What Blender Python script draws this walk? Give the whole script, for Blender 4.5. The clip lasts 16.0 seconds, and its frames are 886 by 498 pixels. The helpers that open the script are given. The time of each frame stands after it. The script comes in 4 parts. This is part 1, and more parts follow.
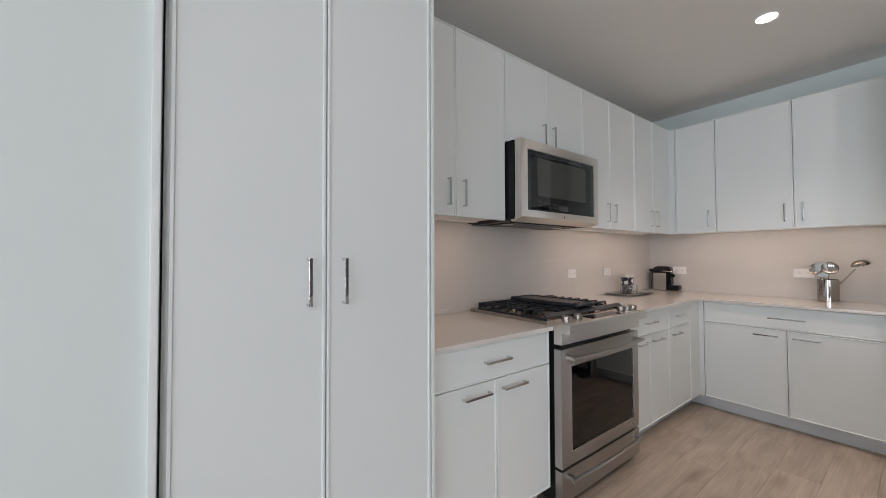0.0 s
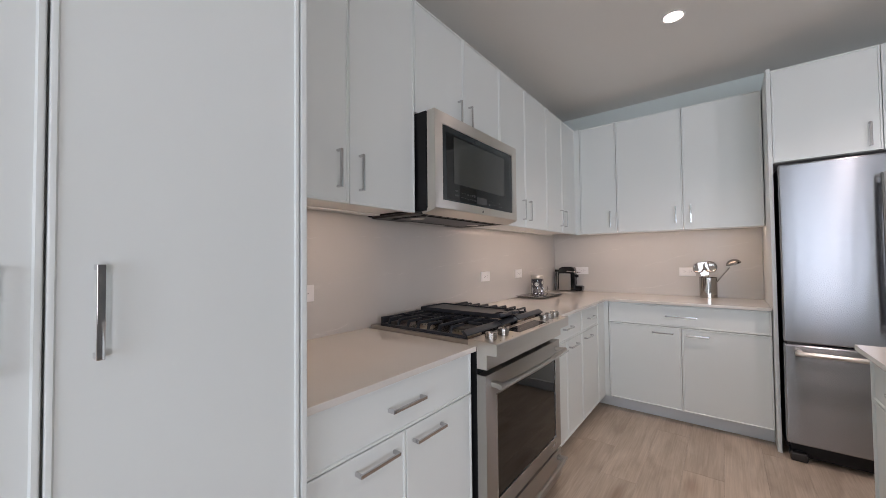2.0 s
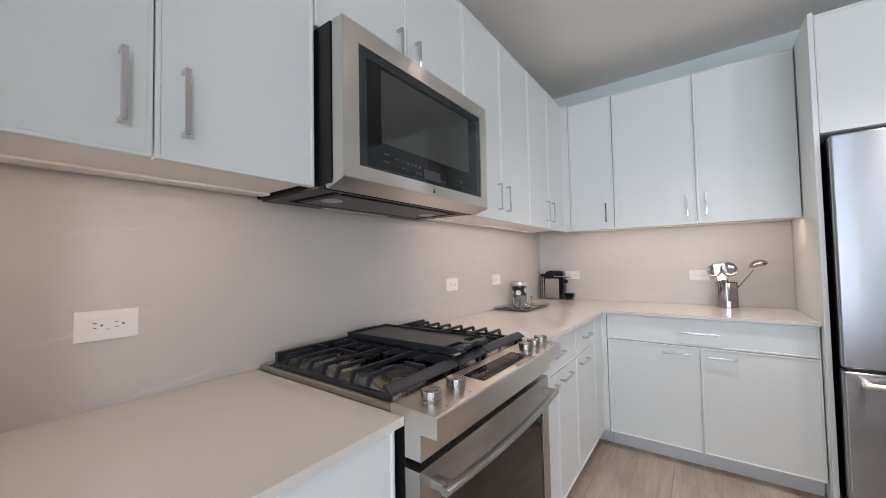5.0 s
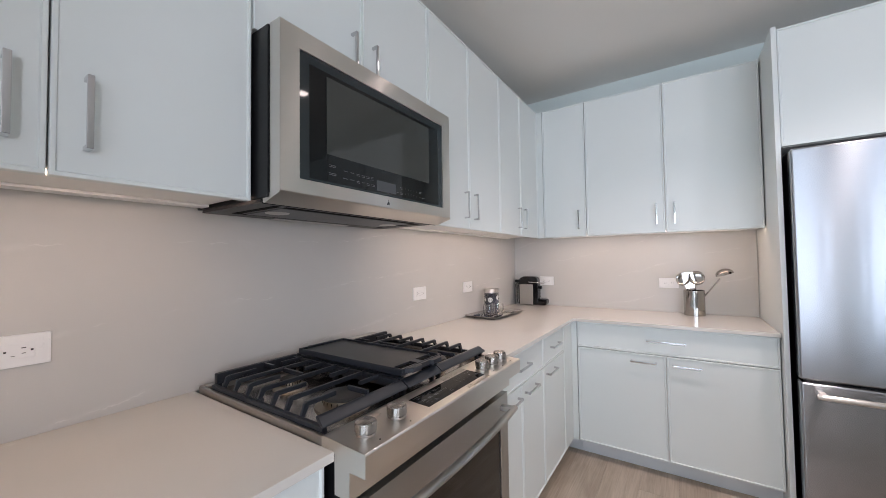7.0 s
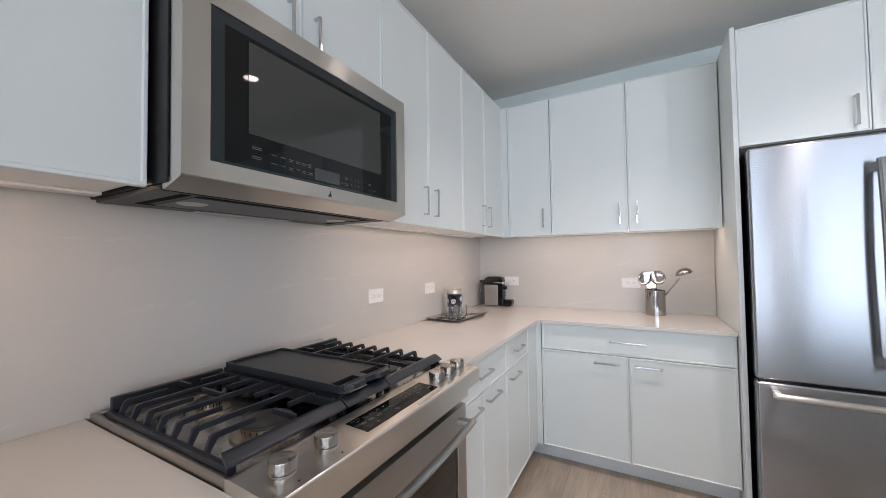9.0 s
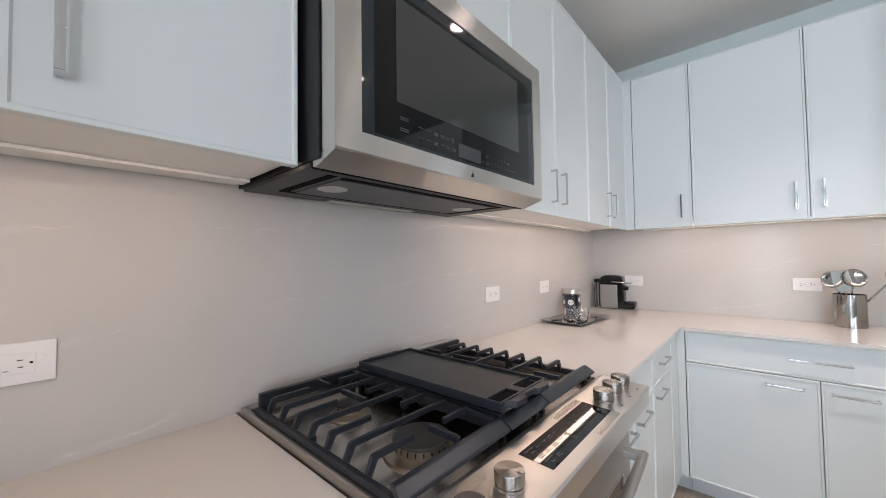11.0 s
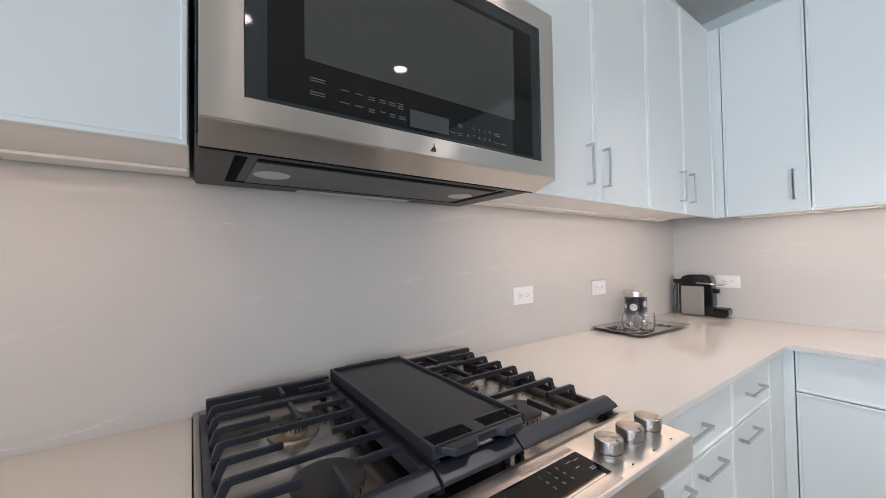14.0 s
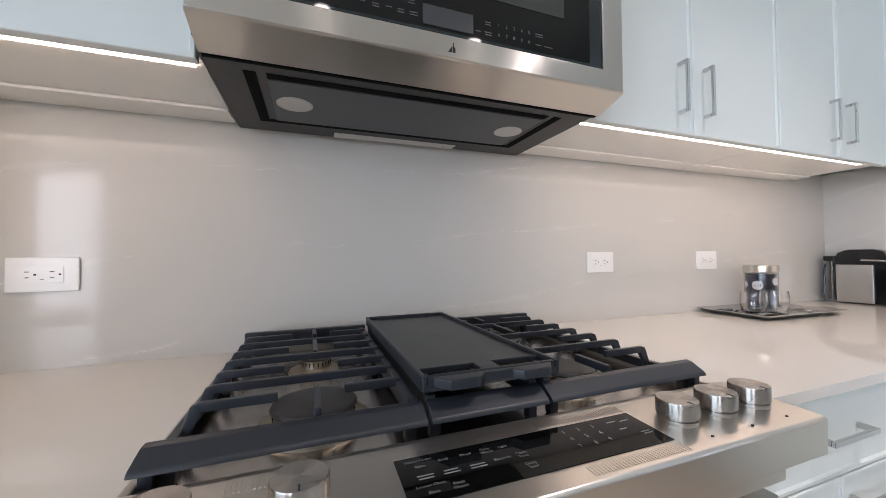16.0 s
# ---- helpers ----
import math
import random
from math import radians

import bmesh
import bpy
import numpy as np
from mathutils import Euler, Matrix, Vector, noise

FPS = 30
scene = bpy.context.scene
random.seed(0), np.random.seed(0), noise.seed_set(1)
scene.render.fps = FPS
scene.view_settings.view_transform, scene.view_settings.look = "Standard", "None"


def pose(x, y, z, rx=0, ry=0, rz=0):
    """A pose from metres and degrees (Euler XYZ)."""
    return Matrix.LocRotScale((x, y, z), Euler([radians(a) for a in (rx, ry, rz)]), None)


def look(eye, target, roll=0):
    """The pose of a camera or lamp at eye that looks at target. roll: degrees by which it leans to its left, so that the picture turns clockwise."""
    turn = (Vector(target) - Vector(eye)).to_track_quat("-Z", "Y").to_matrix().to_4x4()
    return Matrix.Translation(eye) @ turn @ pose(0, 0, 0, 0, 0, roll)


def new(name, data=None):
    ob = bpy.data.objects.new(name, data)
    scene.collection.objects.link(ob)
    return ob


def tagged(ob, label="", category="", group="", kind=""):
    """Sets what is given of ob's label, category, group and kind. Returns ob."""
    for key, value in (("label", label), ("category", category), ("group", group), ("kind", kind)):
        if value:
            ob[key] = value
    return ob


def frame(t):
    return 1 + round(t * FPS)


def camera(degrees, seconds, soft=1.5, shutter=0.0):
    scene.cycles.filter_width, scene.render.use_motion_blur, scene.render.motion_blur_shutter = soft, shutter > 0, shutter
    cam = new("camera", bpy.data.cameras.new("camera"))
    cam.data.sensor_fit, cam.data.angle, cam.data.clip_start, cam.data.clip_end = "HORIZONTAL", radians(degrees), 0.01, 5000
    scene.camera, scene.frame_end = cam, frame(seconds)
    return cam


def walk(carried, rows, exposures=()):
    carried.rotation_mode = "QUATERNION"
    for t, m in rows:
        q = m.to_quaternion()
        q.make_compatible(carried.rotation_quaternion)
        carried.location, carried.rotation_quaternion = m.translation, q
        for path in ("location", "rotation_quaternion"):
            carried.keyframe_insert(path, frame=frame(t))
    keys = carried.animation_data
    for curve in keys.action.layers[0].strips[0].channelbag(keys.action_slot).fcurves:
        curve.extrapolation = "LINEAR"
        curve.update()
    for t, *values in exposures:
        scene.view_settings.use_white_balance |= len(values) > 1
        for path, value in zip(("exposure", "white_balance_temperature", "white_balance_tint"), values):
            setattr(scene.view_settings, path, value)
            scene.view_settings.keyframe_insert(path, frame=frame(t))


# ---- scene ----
cam = camera(102.2, 16.0, soft=0.7)
PATH = [
    (0, (0.003, 0.006, 1.204), (1.195, 1.612, 1.249), -0.2),
    (0.5, (0.013, 0.103, 1.204), (1.371, 1.57, 1.252), -0.0),
    (1, (0.085, 0.183, 1.188), (1.526, 1.57, 1.24), -0.4),
    (1.5, (0.208, 0.256, 1.195), (1.716, 1.569, 1.24), -0.4),
    (2, (0.305, 0.326, 1.206), (1.877, 1.562, 1.256), -0.6),
    (2.5, (0.466, 0.447, 1.223), (2.084, 1.622, 1.271), -0.6),
    (3, (0.626, 0.498, 1.216), (2.3, 1.592, 1.264), -0.7),
    (3.5, (0.812, 0.525, 1.207), (2.5, 1.597, 1.253), -1.1),
    (4, (0.867, 0.548, 1.191), (2.523, 1.668, 1.253), -1.1),
    (6.5, (0.921, 0.518, 1.23), (2.528, 1.707, 1.304), -1.1),
    (7, (0.975, 0.484, 1.248), (2.636, 1.597, 1.312), -0.8),
    (7.5, (1.034, 0.449, 1.264), (2.75, 1.474, 1.321), -0.9),
    (8, (1.069, 0.413, 1.26), (2.824, 1.369, 1.321), -0.8),
    (10.5, (1.133, 0.725, 1.23), (2.773, 1.867, 1.286), -0.9),
    (11, (1.139, 0.752, 1.228), (2.633, 2.08, 1.292), -0.8),
    (11.5, (1.139, 0.764, 1.241), (2.434, 2.287, 1.303), -0.6),
    (12, (1.165, 0.736, 1.265), (2.367, 2.333, 1.318), -0.5),
    (12.5, (1.247, 0.69, 1.249), (2.421, 2.308, 1.3), -0.8),
    (13, (1.294, 0.64, 1.248), (2.456, 2.267, 1.304), -0.9),
    (13.5, (1.351, 0.636, 1.243), (2.515, 2.262, 1.298), -0.8),
    (14, (1.453, 0.699, 1.224), (2.603, 2.335, 1.273), -0.8),
    (14.5, (1.54, 0.697, 1.253), (2.58, 2.405, 1.3), -0.8),
    (15, (1.589, 0.642, 1.232), (2.343, 2.493, 1.312), -1.0),
    (15.5, (1.602, 0.679, 1.188), (2.28, 2.56, 1.235), -0.6),
    (16, (1.616, 0.729, 1.09), (2.307, 2.605, 1.137), -0.6),
]
EXPOSURES = [(0, 0.46, 7150, 27), (1, 0.40, 7200, 29), (2, 0.50, 7100, 29), (4, 0.87, 6850, 26), (8, 0.90, 6650, 25), (10.5, 0.92, 6650, 24), (11.5, 1.10, 6650, 24), (13.5, 1.12, 6500, 23), (16, 1.14, 6450, 21)]
walk(cam, [(t, look(eye, target, roll)) for t, eye, target, roll in PATH], EXPOSURES)

# ---- light ----
world = bpy.data.worlds.new("sky")
scene.world = world
world.use_nodes = True
wn = world.node_tree.nodes
sky = wn.new("ShaderNodeTexSky")
sky.sky_type, sky.sun_disc, sky.sun_elevation, sky.sun_rotation = "NISHITA", False, radians(48), radians(60)
world.node_tree.links.new(sky.outputs[0], wn["Background"].inputs[0])
wn["Background"].inputs[1].default_value = 0.12

FLOOR_Z, CEIL = 0.0, 2.588
WEST, SOUTH, EAST, NORTH = -4.5, -4.3, 3.935, 1.72
SPLASH_N, SPLASH_E = 1.70, 3.915


def area(name, m, sx, sy, watts, colour):
    lamp = bpy.data.lights.new(name, "AREA")
    lamp.shape, lamp.size, lamp.size_y, lamp.energy, lamp.color = "RECTANGLE", sx, sy, watts, colour
    ob = new(name, lamp)
    ob.matrix_world = m
    return ob


# the west side has three glazed bays with plain piers between them
BAYS = ((-4.10, -2.33), (-1.77, -0.78), (0.12, 1.00))
for y0, y1 in BAYS:
    area("window_light_west", pose(WEST + 0.05, (y0 + y1) / 2, 1.20, 0, -90, 0), 2.20, y1 - y0, 26.5 * (y1 - y0), (0.66, 0.86, 1.0))
SOUTH_BAY = (-2.20, -1.42)
area("window_light_south", pose(sum(SOUTH_BAY) / 2, SOUTH + 0.05, 1.40, 90, 0, 0), SOUTH_BAY[1] - SOUTH_BAY[0], 2.0, 49, (0.82, 0.92, 1.0))

# ---- materials ----


def material(name, colour, rough=0.5, metal=0.0, spec=0.5, vary=0.04, scale=6.0, fine=120.0, bump=0.02, coat=0.0,
             stretch=(1, 1, 1), aniso=0.0, turn=0.0, rough_vary=0.06, radial=False):
    """A painted, metal or plastic surface with colour and gloss that vary at two scales and a fine relief."""
    m = bpy.data.materials.new(name)
    m.use_nodes = True
    n, l = m.node_tree.nodes, m.node_tree.links
    b = n["Principled BSDF"]
    b.inputs["Metallic"].default_value, b.inputs["Specular IOR Level"].default_value = metal, spec
    b.inputs["Coat Weight"].default_value, b.inputs["Coat Roughness"].default_value = coat, 0.1
    co, mp = n.new("ShaderNodeTexCoord"), n.new("ShaderNodeMapping")
    mp.inputs["Scale"].default_value = stretch
    l.new(co.outputs["Object"], mp.inputs[0])
    big, small = n.new("ShaderNodeTexNoise"), n.new("ShaderNodeTexNoise")
    big.inputs["Scale"].default_value, small.inputs["Scale"].default_value = scale, fine
    big.inputs["Detail"].default_value, small.inputs["Detail"].default_value = 3, 2
    l.new(mp.outputs[0], big.inputs["Vector"]), l.new(mp.outputs[0], small.inputs["Vector"])
    mix = n.new("ShaderNodeMix")
    mix.data_type = "RGBA"
    mix.inputs["A"].default_value = (*[c * (1 - vary) for c in colour], 1)
    mix.inputs["B"].default_value = (*[min(1, c * (1 + vary)) for c in colour], 1)
    l.new(big.outputs[0], mix.inputs["Factor"]), l.new(mix.outputs["Result"], b.inputs["Base Color"])
    add, mr = n.new("ShaderNodeMath"), n.new("ShaderNodeMapRange")
    add.operation = "ADD"
    l.new(big.outputs[0], add.inputs[0]), l.new(small.outputs[0], add.inputs[1])
    mr.inputs["From Min"].default_value, mr.inputs["From Max"].default_value = 0.5, 1.5
    mr.inputs["To Min"].default_value, mr.inputs["To Max"].default_value = max(0.0, rough - rough_vary), rough + rough_vary
    l.new(add.outputs[0], mr.inputs[0]), l.new(mr.outputs[0], b.inputs["Roughness"])
    if bump:
        bp = n.new("ShaderNodeBump")
        bp.inputs["Strength"].default_value, bp.inputs["Distance"].default_value = bump, 0.002
        l.new(small.outputs[0], bp.inputs["Height"]), l.new(bp.outputs[0], b.inputs["Normal"])
    if aniso:
        tg = n.new("ShaderNodeTangent")
        tg.direction_type, tg.axis = ("RADIAL" if radial else "UV_MAP"), "Z"
        l.new(tg.outputs[0], b.inputs["Tangent"])
        b.inputs["Anisotropic"].default_value, b.inputs["Anisotropic Rotation"].default_value = aniso, turn
    return m


def glowing(name, colour, strength):
    m = bpy.data.materials.new(name)
    m.use_nodes = True
    b = m.node_tree.nodes["Principled BSDF"]
    b.inputs["Base Color"].default_value = (0.8, 0.8, 0.8, 1)
    b.inputs["Emission Color"].default_value, b.inputs["Emission Strength"].default_value = (*colour, 1), strength
    return m


def clear_glass(name, tint=(1, 1, 1), rough=0.0):
    m = bpy.data.materials.new(name)
    m.use_nodes = True
    b = m.node_tree.nodes["Principled BSDF"]
    b.inputs["Base Color"].default_value = (*tint, 1)
    b.inputs["Transmission Weight"].default_value, b.inputs["Roughness"].default_value, b.inputs["IOR"].default_value = 1.0, rough, 1.45
    return m


def quartz(name, colour, vein, rough, strength=0.5, spec=0.13):
    """Polished engineered stone: fine speckle, soft clouds and thin pale broken veins that rise gently along the slab."""
    m = material(name, colour, rough, vary=0.045, scale=3.0, fine=420.0, bump=0.0, rough_vary=0.02)
    n, l = m.node_tree.nodes, m.node_tree.links
    b = n["Principled BSDF"]
    b.inputs["Specular IOR Level"].default_value = spec
    old = b.inputs["Base Color"].links[0].from_socket
    co = n.new("ShaderNodeNewGeometry")

    def noise(scale, detail, rough_=0.5):
        t = n.new("ShaderNodeTexNoise")
        t.inputs["Scale"].default_value, t.inputs["Detail"].default_value, t.inputs["Roughness"].default_value = scale, detail, rough_
        l.new(co.outputs["Position"], t.inputs["Vector"])
        return t.outputs[0]

    def maths(op, a, c, d=0.0):
        t = n.new("ShaderNodeMath")
        t.operation = op
        for k, v in enumerate((a, c, d)):
            if isinstance(v, (int, float)):
                t.inputs[k].default_value = v
            else:
                l.new(v, t.inputs[k])
        return t.outputs[0]

    def ranged(v, lo, hi, to_lo, to_hi):
        t = n.new("ShaderNodeMapRange")
        t.interpolation_type = "SMOOTHSTEP"
        t.inputs["From Min"].default_value, t.inputs["From Max"].default_value = lo, hi
        t.inputs["To Min"].default_value, t.inputs["To Max"].default_value = to_lo, to_hi
        l.new(v, t.inputs[0])
        return t.outputs[0]

    slope = n.new("ShaderNodeVectorMath")
    slope.operation, slope.inputs[1].default_value = "DOT_PRODUCT", (-0.09, 0.25, 1.0)
    l.new(co.outputs["Position"], slope.inputs[0])
    line = maths("MULTIPLY_ADD", noise(1.8, 3), 0.12, slope.outputs["Value"])
    line = maths("MULTIPLY_ADD", noise(13.0, 6, 0.62), 0.045, line)
    near = maths("PINGPONG", maths("SUBTRACT", line, 1.480), 0.100)
    core = maths("MULTIPLY", ranged(near, 0.0003, 0.0022, 1.0, 0.0), ranged(noise(16.0, 5, 0.6), 0.46, 0.60, 0.0, 1.0))
    halo = maths("MULTIPLY", ranged(near, 0.0, 0.012, 0.30, 0.0), ranged(noise(7.0, 4), 0.45, 0.62, 0.0, 1.0))
    fleck = ranged(noise(38.0, 4, 0.6), 0.69, 0.76, 0.0, 0.35)
    gate = ranged(noise(3.1, 3), 0.40, 0.58, 0.0, strength)
    total = maths("MULTIPLY", maths("MAXIMUM", maths("MAXIMUM", core, halo), fleck), gate)
    mix = n.new("ShaderNodeMix")
    mix.data_type = "RGBA"
    mix.inputs["B"].default_value = (*vein, 1)
    l.new(total, mix.inputs["Factor"]), l.new(old, mix.inputs["A"]), l.new(mix.outputs["Result"], b.inputs["Base Color"])
    return m


def oak(name):
    """Greyed oak planks: long grain along x, each plank in its own tone."""
    m = bpy.data.materials.new(name)
    m.use_nodes = True
    n, l = m.node_tree.nodes, m.node_tree.links
    b = n["Principled BSDF"]
    co, info, off = n.new("ShaderNodeTexCoord"), n.new("ShaderNodeObjectInfo"), n.new("ShaderNodeVectorMath")
    off.operation = "MULTIPLY_ADD"
    off.inputs[1].default_value = (1, 1, 1)
    far = n.new("ShaderNodeMath")
    far.operation, far.inputs[1].default_value = "MULTIPLY", 40.0
    l.new(info.outputs["Random"], far.inputs[0]), l.new(far.outputs[0], off.inputs[2]), l.new(co.outputs["Object"], off.inputs[0])
    mp1, mp2 = n.new("ShaderNodeMapping"), n.new("ShaderNodeMapping")
    mp1.inputs["Scale"].default_value, mp2.inputs["Scale"].default_value = (1.3, 6, 6), (5, 140, 140)
    cloud, grain = n.new("ShaderNodeTexNoise"), n.new("ShaderNodeTexNoise")
    cloud.inputs["Scale"].default_value, cloud.inputs["Detail"].default_value, cloud.inputs["Distortion"].default_value = 1.5, 5, 1.2
    grain.inputs["Scale"].default_value, grain.inputs["Detail"].default_value = 1.0, 4
    for mp, tex in ((mp1, cloud), (mp2, grain)):
        l.new(off.outputs[0], mp.inputs[0]), l.new(mp.outputs[0], tex.inputs["Vector"])
    ramp = n.new("ShaderNodeValToRGB")
    ramp.color_ramp.elements[0].position, ramp.color_ramp.elements[1].position = 0.28, 0.72
    ramp.color_ramp.elements[0].color, ramp.color_ramp.elements[1].color = (0.36, 0.285, 0.215, 1), (0.54, 0.45, 0.36, 1)
    l.new(cloud.outputs[0], ramp.inputs[0])
    tone, gr, mul, mul2 = n.new("ShaderNodeMapRange"), n.new("ShaderNodeMapRange"), n.new("ShaderNodeVectorMath"), n.new("ShaderNodeVectorMath")
    tone.inputs["To Min"].default_value, tone.inputs["To Max"].default_value = 0.93, 1.07
    gr.inputs["From Min"].default_value, gr.inputs["From Max"].default_value = 0.3, 0.7
    gr.inputs["To Min"].default_value, gr.inputs["To Max"].default_value = 0.86, 1.08
    l.new(info.outputs["Random"], tone.inputs[0]), l.new(grain.outputs[0], gr.inputs[0])
    mul.operation = mul2.operation = "MULTIPLY"
    l.new(ramp.outputs[0], mul.inputs[0]), l.new(tone.outputs[0], mul.inputs[1])
    l.new(mul.outputs[0], mul2.inputs[0]), l.new(gr.outputs[0], mul2.inputs[1]), l.new(mul2.outputs[0], b.inputs["Base Color"])
    # scattered brownish knots drawn out along the grain
    mp3, cells, knot, dark = n.new("ShaderNodeMapping"), n.new("ShaderNodeTexVoronoi"), n.new("ShaderNodeMapRange"), n.new("ShaderNodeMix")
    mp3.inputs["Scale"].default_value = (1.6, 4.2, 4.2)
    cells.inputs["Scale"].default_value = 1.0
    knot.interpolation_type = "SMOOTHSTEP"
    knot.inputs["From Min"].default_value, knot.inputs["From Max"].default_value = 0.02, 0.24
    knot.inputs["To Min"].default_value, knot.inputs["To Max"].default_value = 0.55, 0.0
    dark.data_type, dark.blend_type = "RGBA", "MULTIPLY"
    dark.inputs["B"].default_value = (0.62, 0.50, 0.42, 1)
    l.new(off.outputs[0], mp3.inputs[0]), l.new(mp3.outputs[0], cells.inputs["Vector"]), l.new(cells.outputs["Distance"], knot.inputs[0])
    l.new(knot.outputs[0], dark.inputs["Factor"]), l.new(mul2.outputs[0], dark.inputs["A"]), l.new(dark.outputs["Result"], b.inputs["Base Color"])
    bp = n.new("ShaderNodeBump")
    bp.inputs["Strength"].default_value, bp.inputs["Distance"].default_value = 0.12, 0.001
    l.new(grain.outputs[0], bp.inputs["Height"]), l.new(bp.outputs[0], b.inputs["Normal"])
    b.inputs["Roughness"].default_value = 0.38
    return m


PAINT = material("white_cabinet_lacquer", (0.745, 0.795, 0.780), 0.36, vary=0.012, scale=2.5, fine=260, bump=0.015)
# lighter than the fronts: part of the strip light on the undersides is colour
CARCASS = material("brightened_white_carcass", (0.84, 0.83, 0.80), 0.42, vary=0.012, scale=2.5, fine=260, bump=0.015)
TOE = material("white_toe_board", (0.74, 0.76, 0.78), 0.45, vary=0.03, bump=0.02)
WALL = material("wall_paint", (0.665, 0.735, 0.71), 0.75, vary=0.02, scale=2, fine=300, bump=0.06)
CEILING = material("ceiling_paint", (0.82, 0.81, 0.78), 0.85, vary=0.015, scale=1.5, fine=350, bump=0.05)
SPLASH = quartz("polished_quartz_splash", (0.615, 0.60, 0.57), (0.86, 0.84, 0.81), 0.09)
COUNTER = quartz("polished_quartz_counter", (0.68, 0.65, 0.60), (0.78, 0.75, 0.71), 0.03, 0.35, 0.5)
STEEL = material("brushed_stainless_steel", (0.68, 0.645, 0.60), 0.31, metal=1.0, vary=0.03, scale=12, fine=22, bump=0.12, rough_vary=0.015,
                 stretch=(1, 1, 0.08), aniso=0.99, turn=0.25)
STEEL_TOP = material("brushed_stainless_steel_top", (0.66, 0.627, 0.585), 0.29, metal=1.0, vary=0.008, scale=3, fine=30, bump=0.0, rough_vary=0.012,
                     stretch=(1, 1, 1), aniso=0.4, turn=0.25)
FRIDGE_STEEL = material("satin_stainless_fridge", (0.37, 0.385, 0.41), 0.25, metal=1.0, vary=0.008, scale=3, fine=11, bump=0.40, rough_vary=0.012,
                        stretch=(1, 1, 0.10), aniso=1.0, turn=0.25)
GLOSS_BLACK = material("glossy_black_plastic", (0.006, 0.006, 0.007), 0.14, vary=0.1, bump=0.0, spec=0.5)
CHROME = material("chrome", (0.60, 0.60, 0.61), 0.05, metal=1.0, vary=0.01, bump=0.0, rough_vary=0.02)
POLISHED = material("polished_steel", (0.42, 0.40, 0.38), 0.07, metal=1.0, vary=0.02, bump=0.0, rough_vary=0.02)
TRAY_STEEL = material("satin_tray_steel", (0.68, 0.65, 0.62), 0.14, metal=1.0, vary=0.03, bump=0.0, rough_vary=0.03)
KNOB = material("turned_steel", (0.42, 0.395, 0.37), 0.27, metal=1.0, vary=0.02, fine=20, bump=0.0, rough_vary=0.02, aniso=0.9, turn=0.25, radial=True)
# STEEL again with a darker colour, for the dim reflections low on the range
SHADED_OVEN_STEEL = material("shaded_brushed_oven_steel", (0.45, 0.428, 0.40), 0.31, metal=1.0, vary=0.03, scale=12, fine=22, bump=0.12, rough_vary=0.015,
                      stretch=(1, 1, 0.08), aniso=0.99, turn=0.25)
RIM_STEEL = material("satin_rim_steel", (0.40, 0.375, 0.35), 0.30, metal=1.0, vary=0.03, fine=60, bump=0.0, rough_vary=0.03)
PAN = material("dark_cooktop_steel", (0.56, 0.52, 0.48), 0.24, metal=1.0, vary=0.05, scale=5, fine=60, bump=0.0, rough_vary=0.03)
IRON = material("cast_iron", (0.0185, 0.022, 0.029), 0.37, vary=0.15, scale=20, fine=600, bump=0.06, spec=0.46)
GRIDDLE = material("seasoned_griddle", (0.018, 0.021, 0.022), 0.36, vary=0.10, scale=9, fine=300, bump=0.0, spec=0.45, rough_vary=0.03)
BLACK = material("black_enamel", (0.006, 0.006, 0.007), 0.4, vary=0.1, bump=0.02, spec=0.3)
PLATE = material("blue_grey_filter_plate", (0.085, 0.089, 0.095), 0.42, metal=0.3, vary=0.05, fine=200, bump=0.02)
GREY_METAL = material("dark_grey_painted_metal", (0.036, 0.034, 0.033), 0.45, metal=0.3, vary=0.08, fine=200, bump=0.02)
DARK_GLASS = material("black_glass", (0.003, 0.0033, 0.0036), 0.03, vary=0.1, bump=0.0, spec=0.36, rough_vary=0.01)
SCREEN_GLASS = material("tinted_window_glass", (0.050, 0.053, 0.048), 0.02, vary=0.05, bump=0.0, spec=0.45, rough_vary=0.01)
BORDER_GLASS = material("slate_border_glass", (0.022, 0.029, 0.031), 0.04, vary=0.06, bump=0.0, spec=0.42, rough_vary=0.01)
DISPLAY = material("grey_display", (0.055, 0.058, 0.062), 0.1, vary=0.05, bump=0.0)
FAINT_PRINT = material("faint_print", (0.13, 0.135, 0.14), 0.5, vary=0.05, bump=0.0)
# chrome darkened in colour to stand for the dark room the fridge handles reflect
SHADED_CHROME = material("shaded_polished_steel", (0.46, 0.455, 0.45), 0.17, metal=1.0, vary=0.02, bump=0.0, rough_vary=0.03)
PRINT = material("pale_print", (0.21, 0.215, 0.22), 0.5, vary=0.05, bump=0.0)
DARK_PRINT = material("dark_mark", (0.02, 0.02, 0.022), 0.4, vary=0.05, bump=0.0)
PLASTIC = material("white_plastic", (0.88, 0.88, 0.87), 0.3, vary=0.02, bump=0.0)
# near-black fill: the shade inside slots, wells and gaps, put in as colour
SLOT = material("slot_shade", (0.006, 0.006, 0.006), 0.9, spec=0.1, vary=0.1, bump=0.0)
BRASS = material("burner_brass", (0.47, 0.41, 0.33), 0.38, metal=1.0, vary=0.12, scale=30, bump=0.03)
CAP = material("burner_cap_enamel", (0.03, 0.029, 0.028), 0.42, vary=0.15, scale=25, fine=300, bump=0.08)
LENS = material("frosted_lamp_lens", (0.55, 0.54, 0.52), 0.5, vary=0.05, bump=0.05)
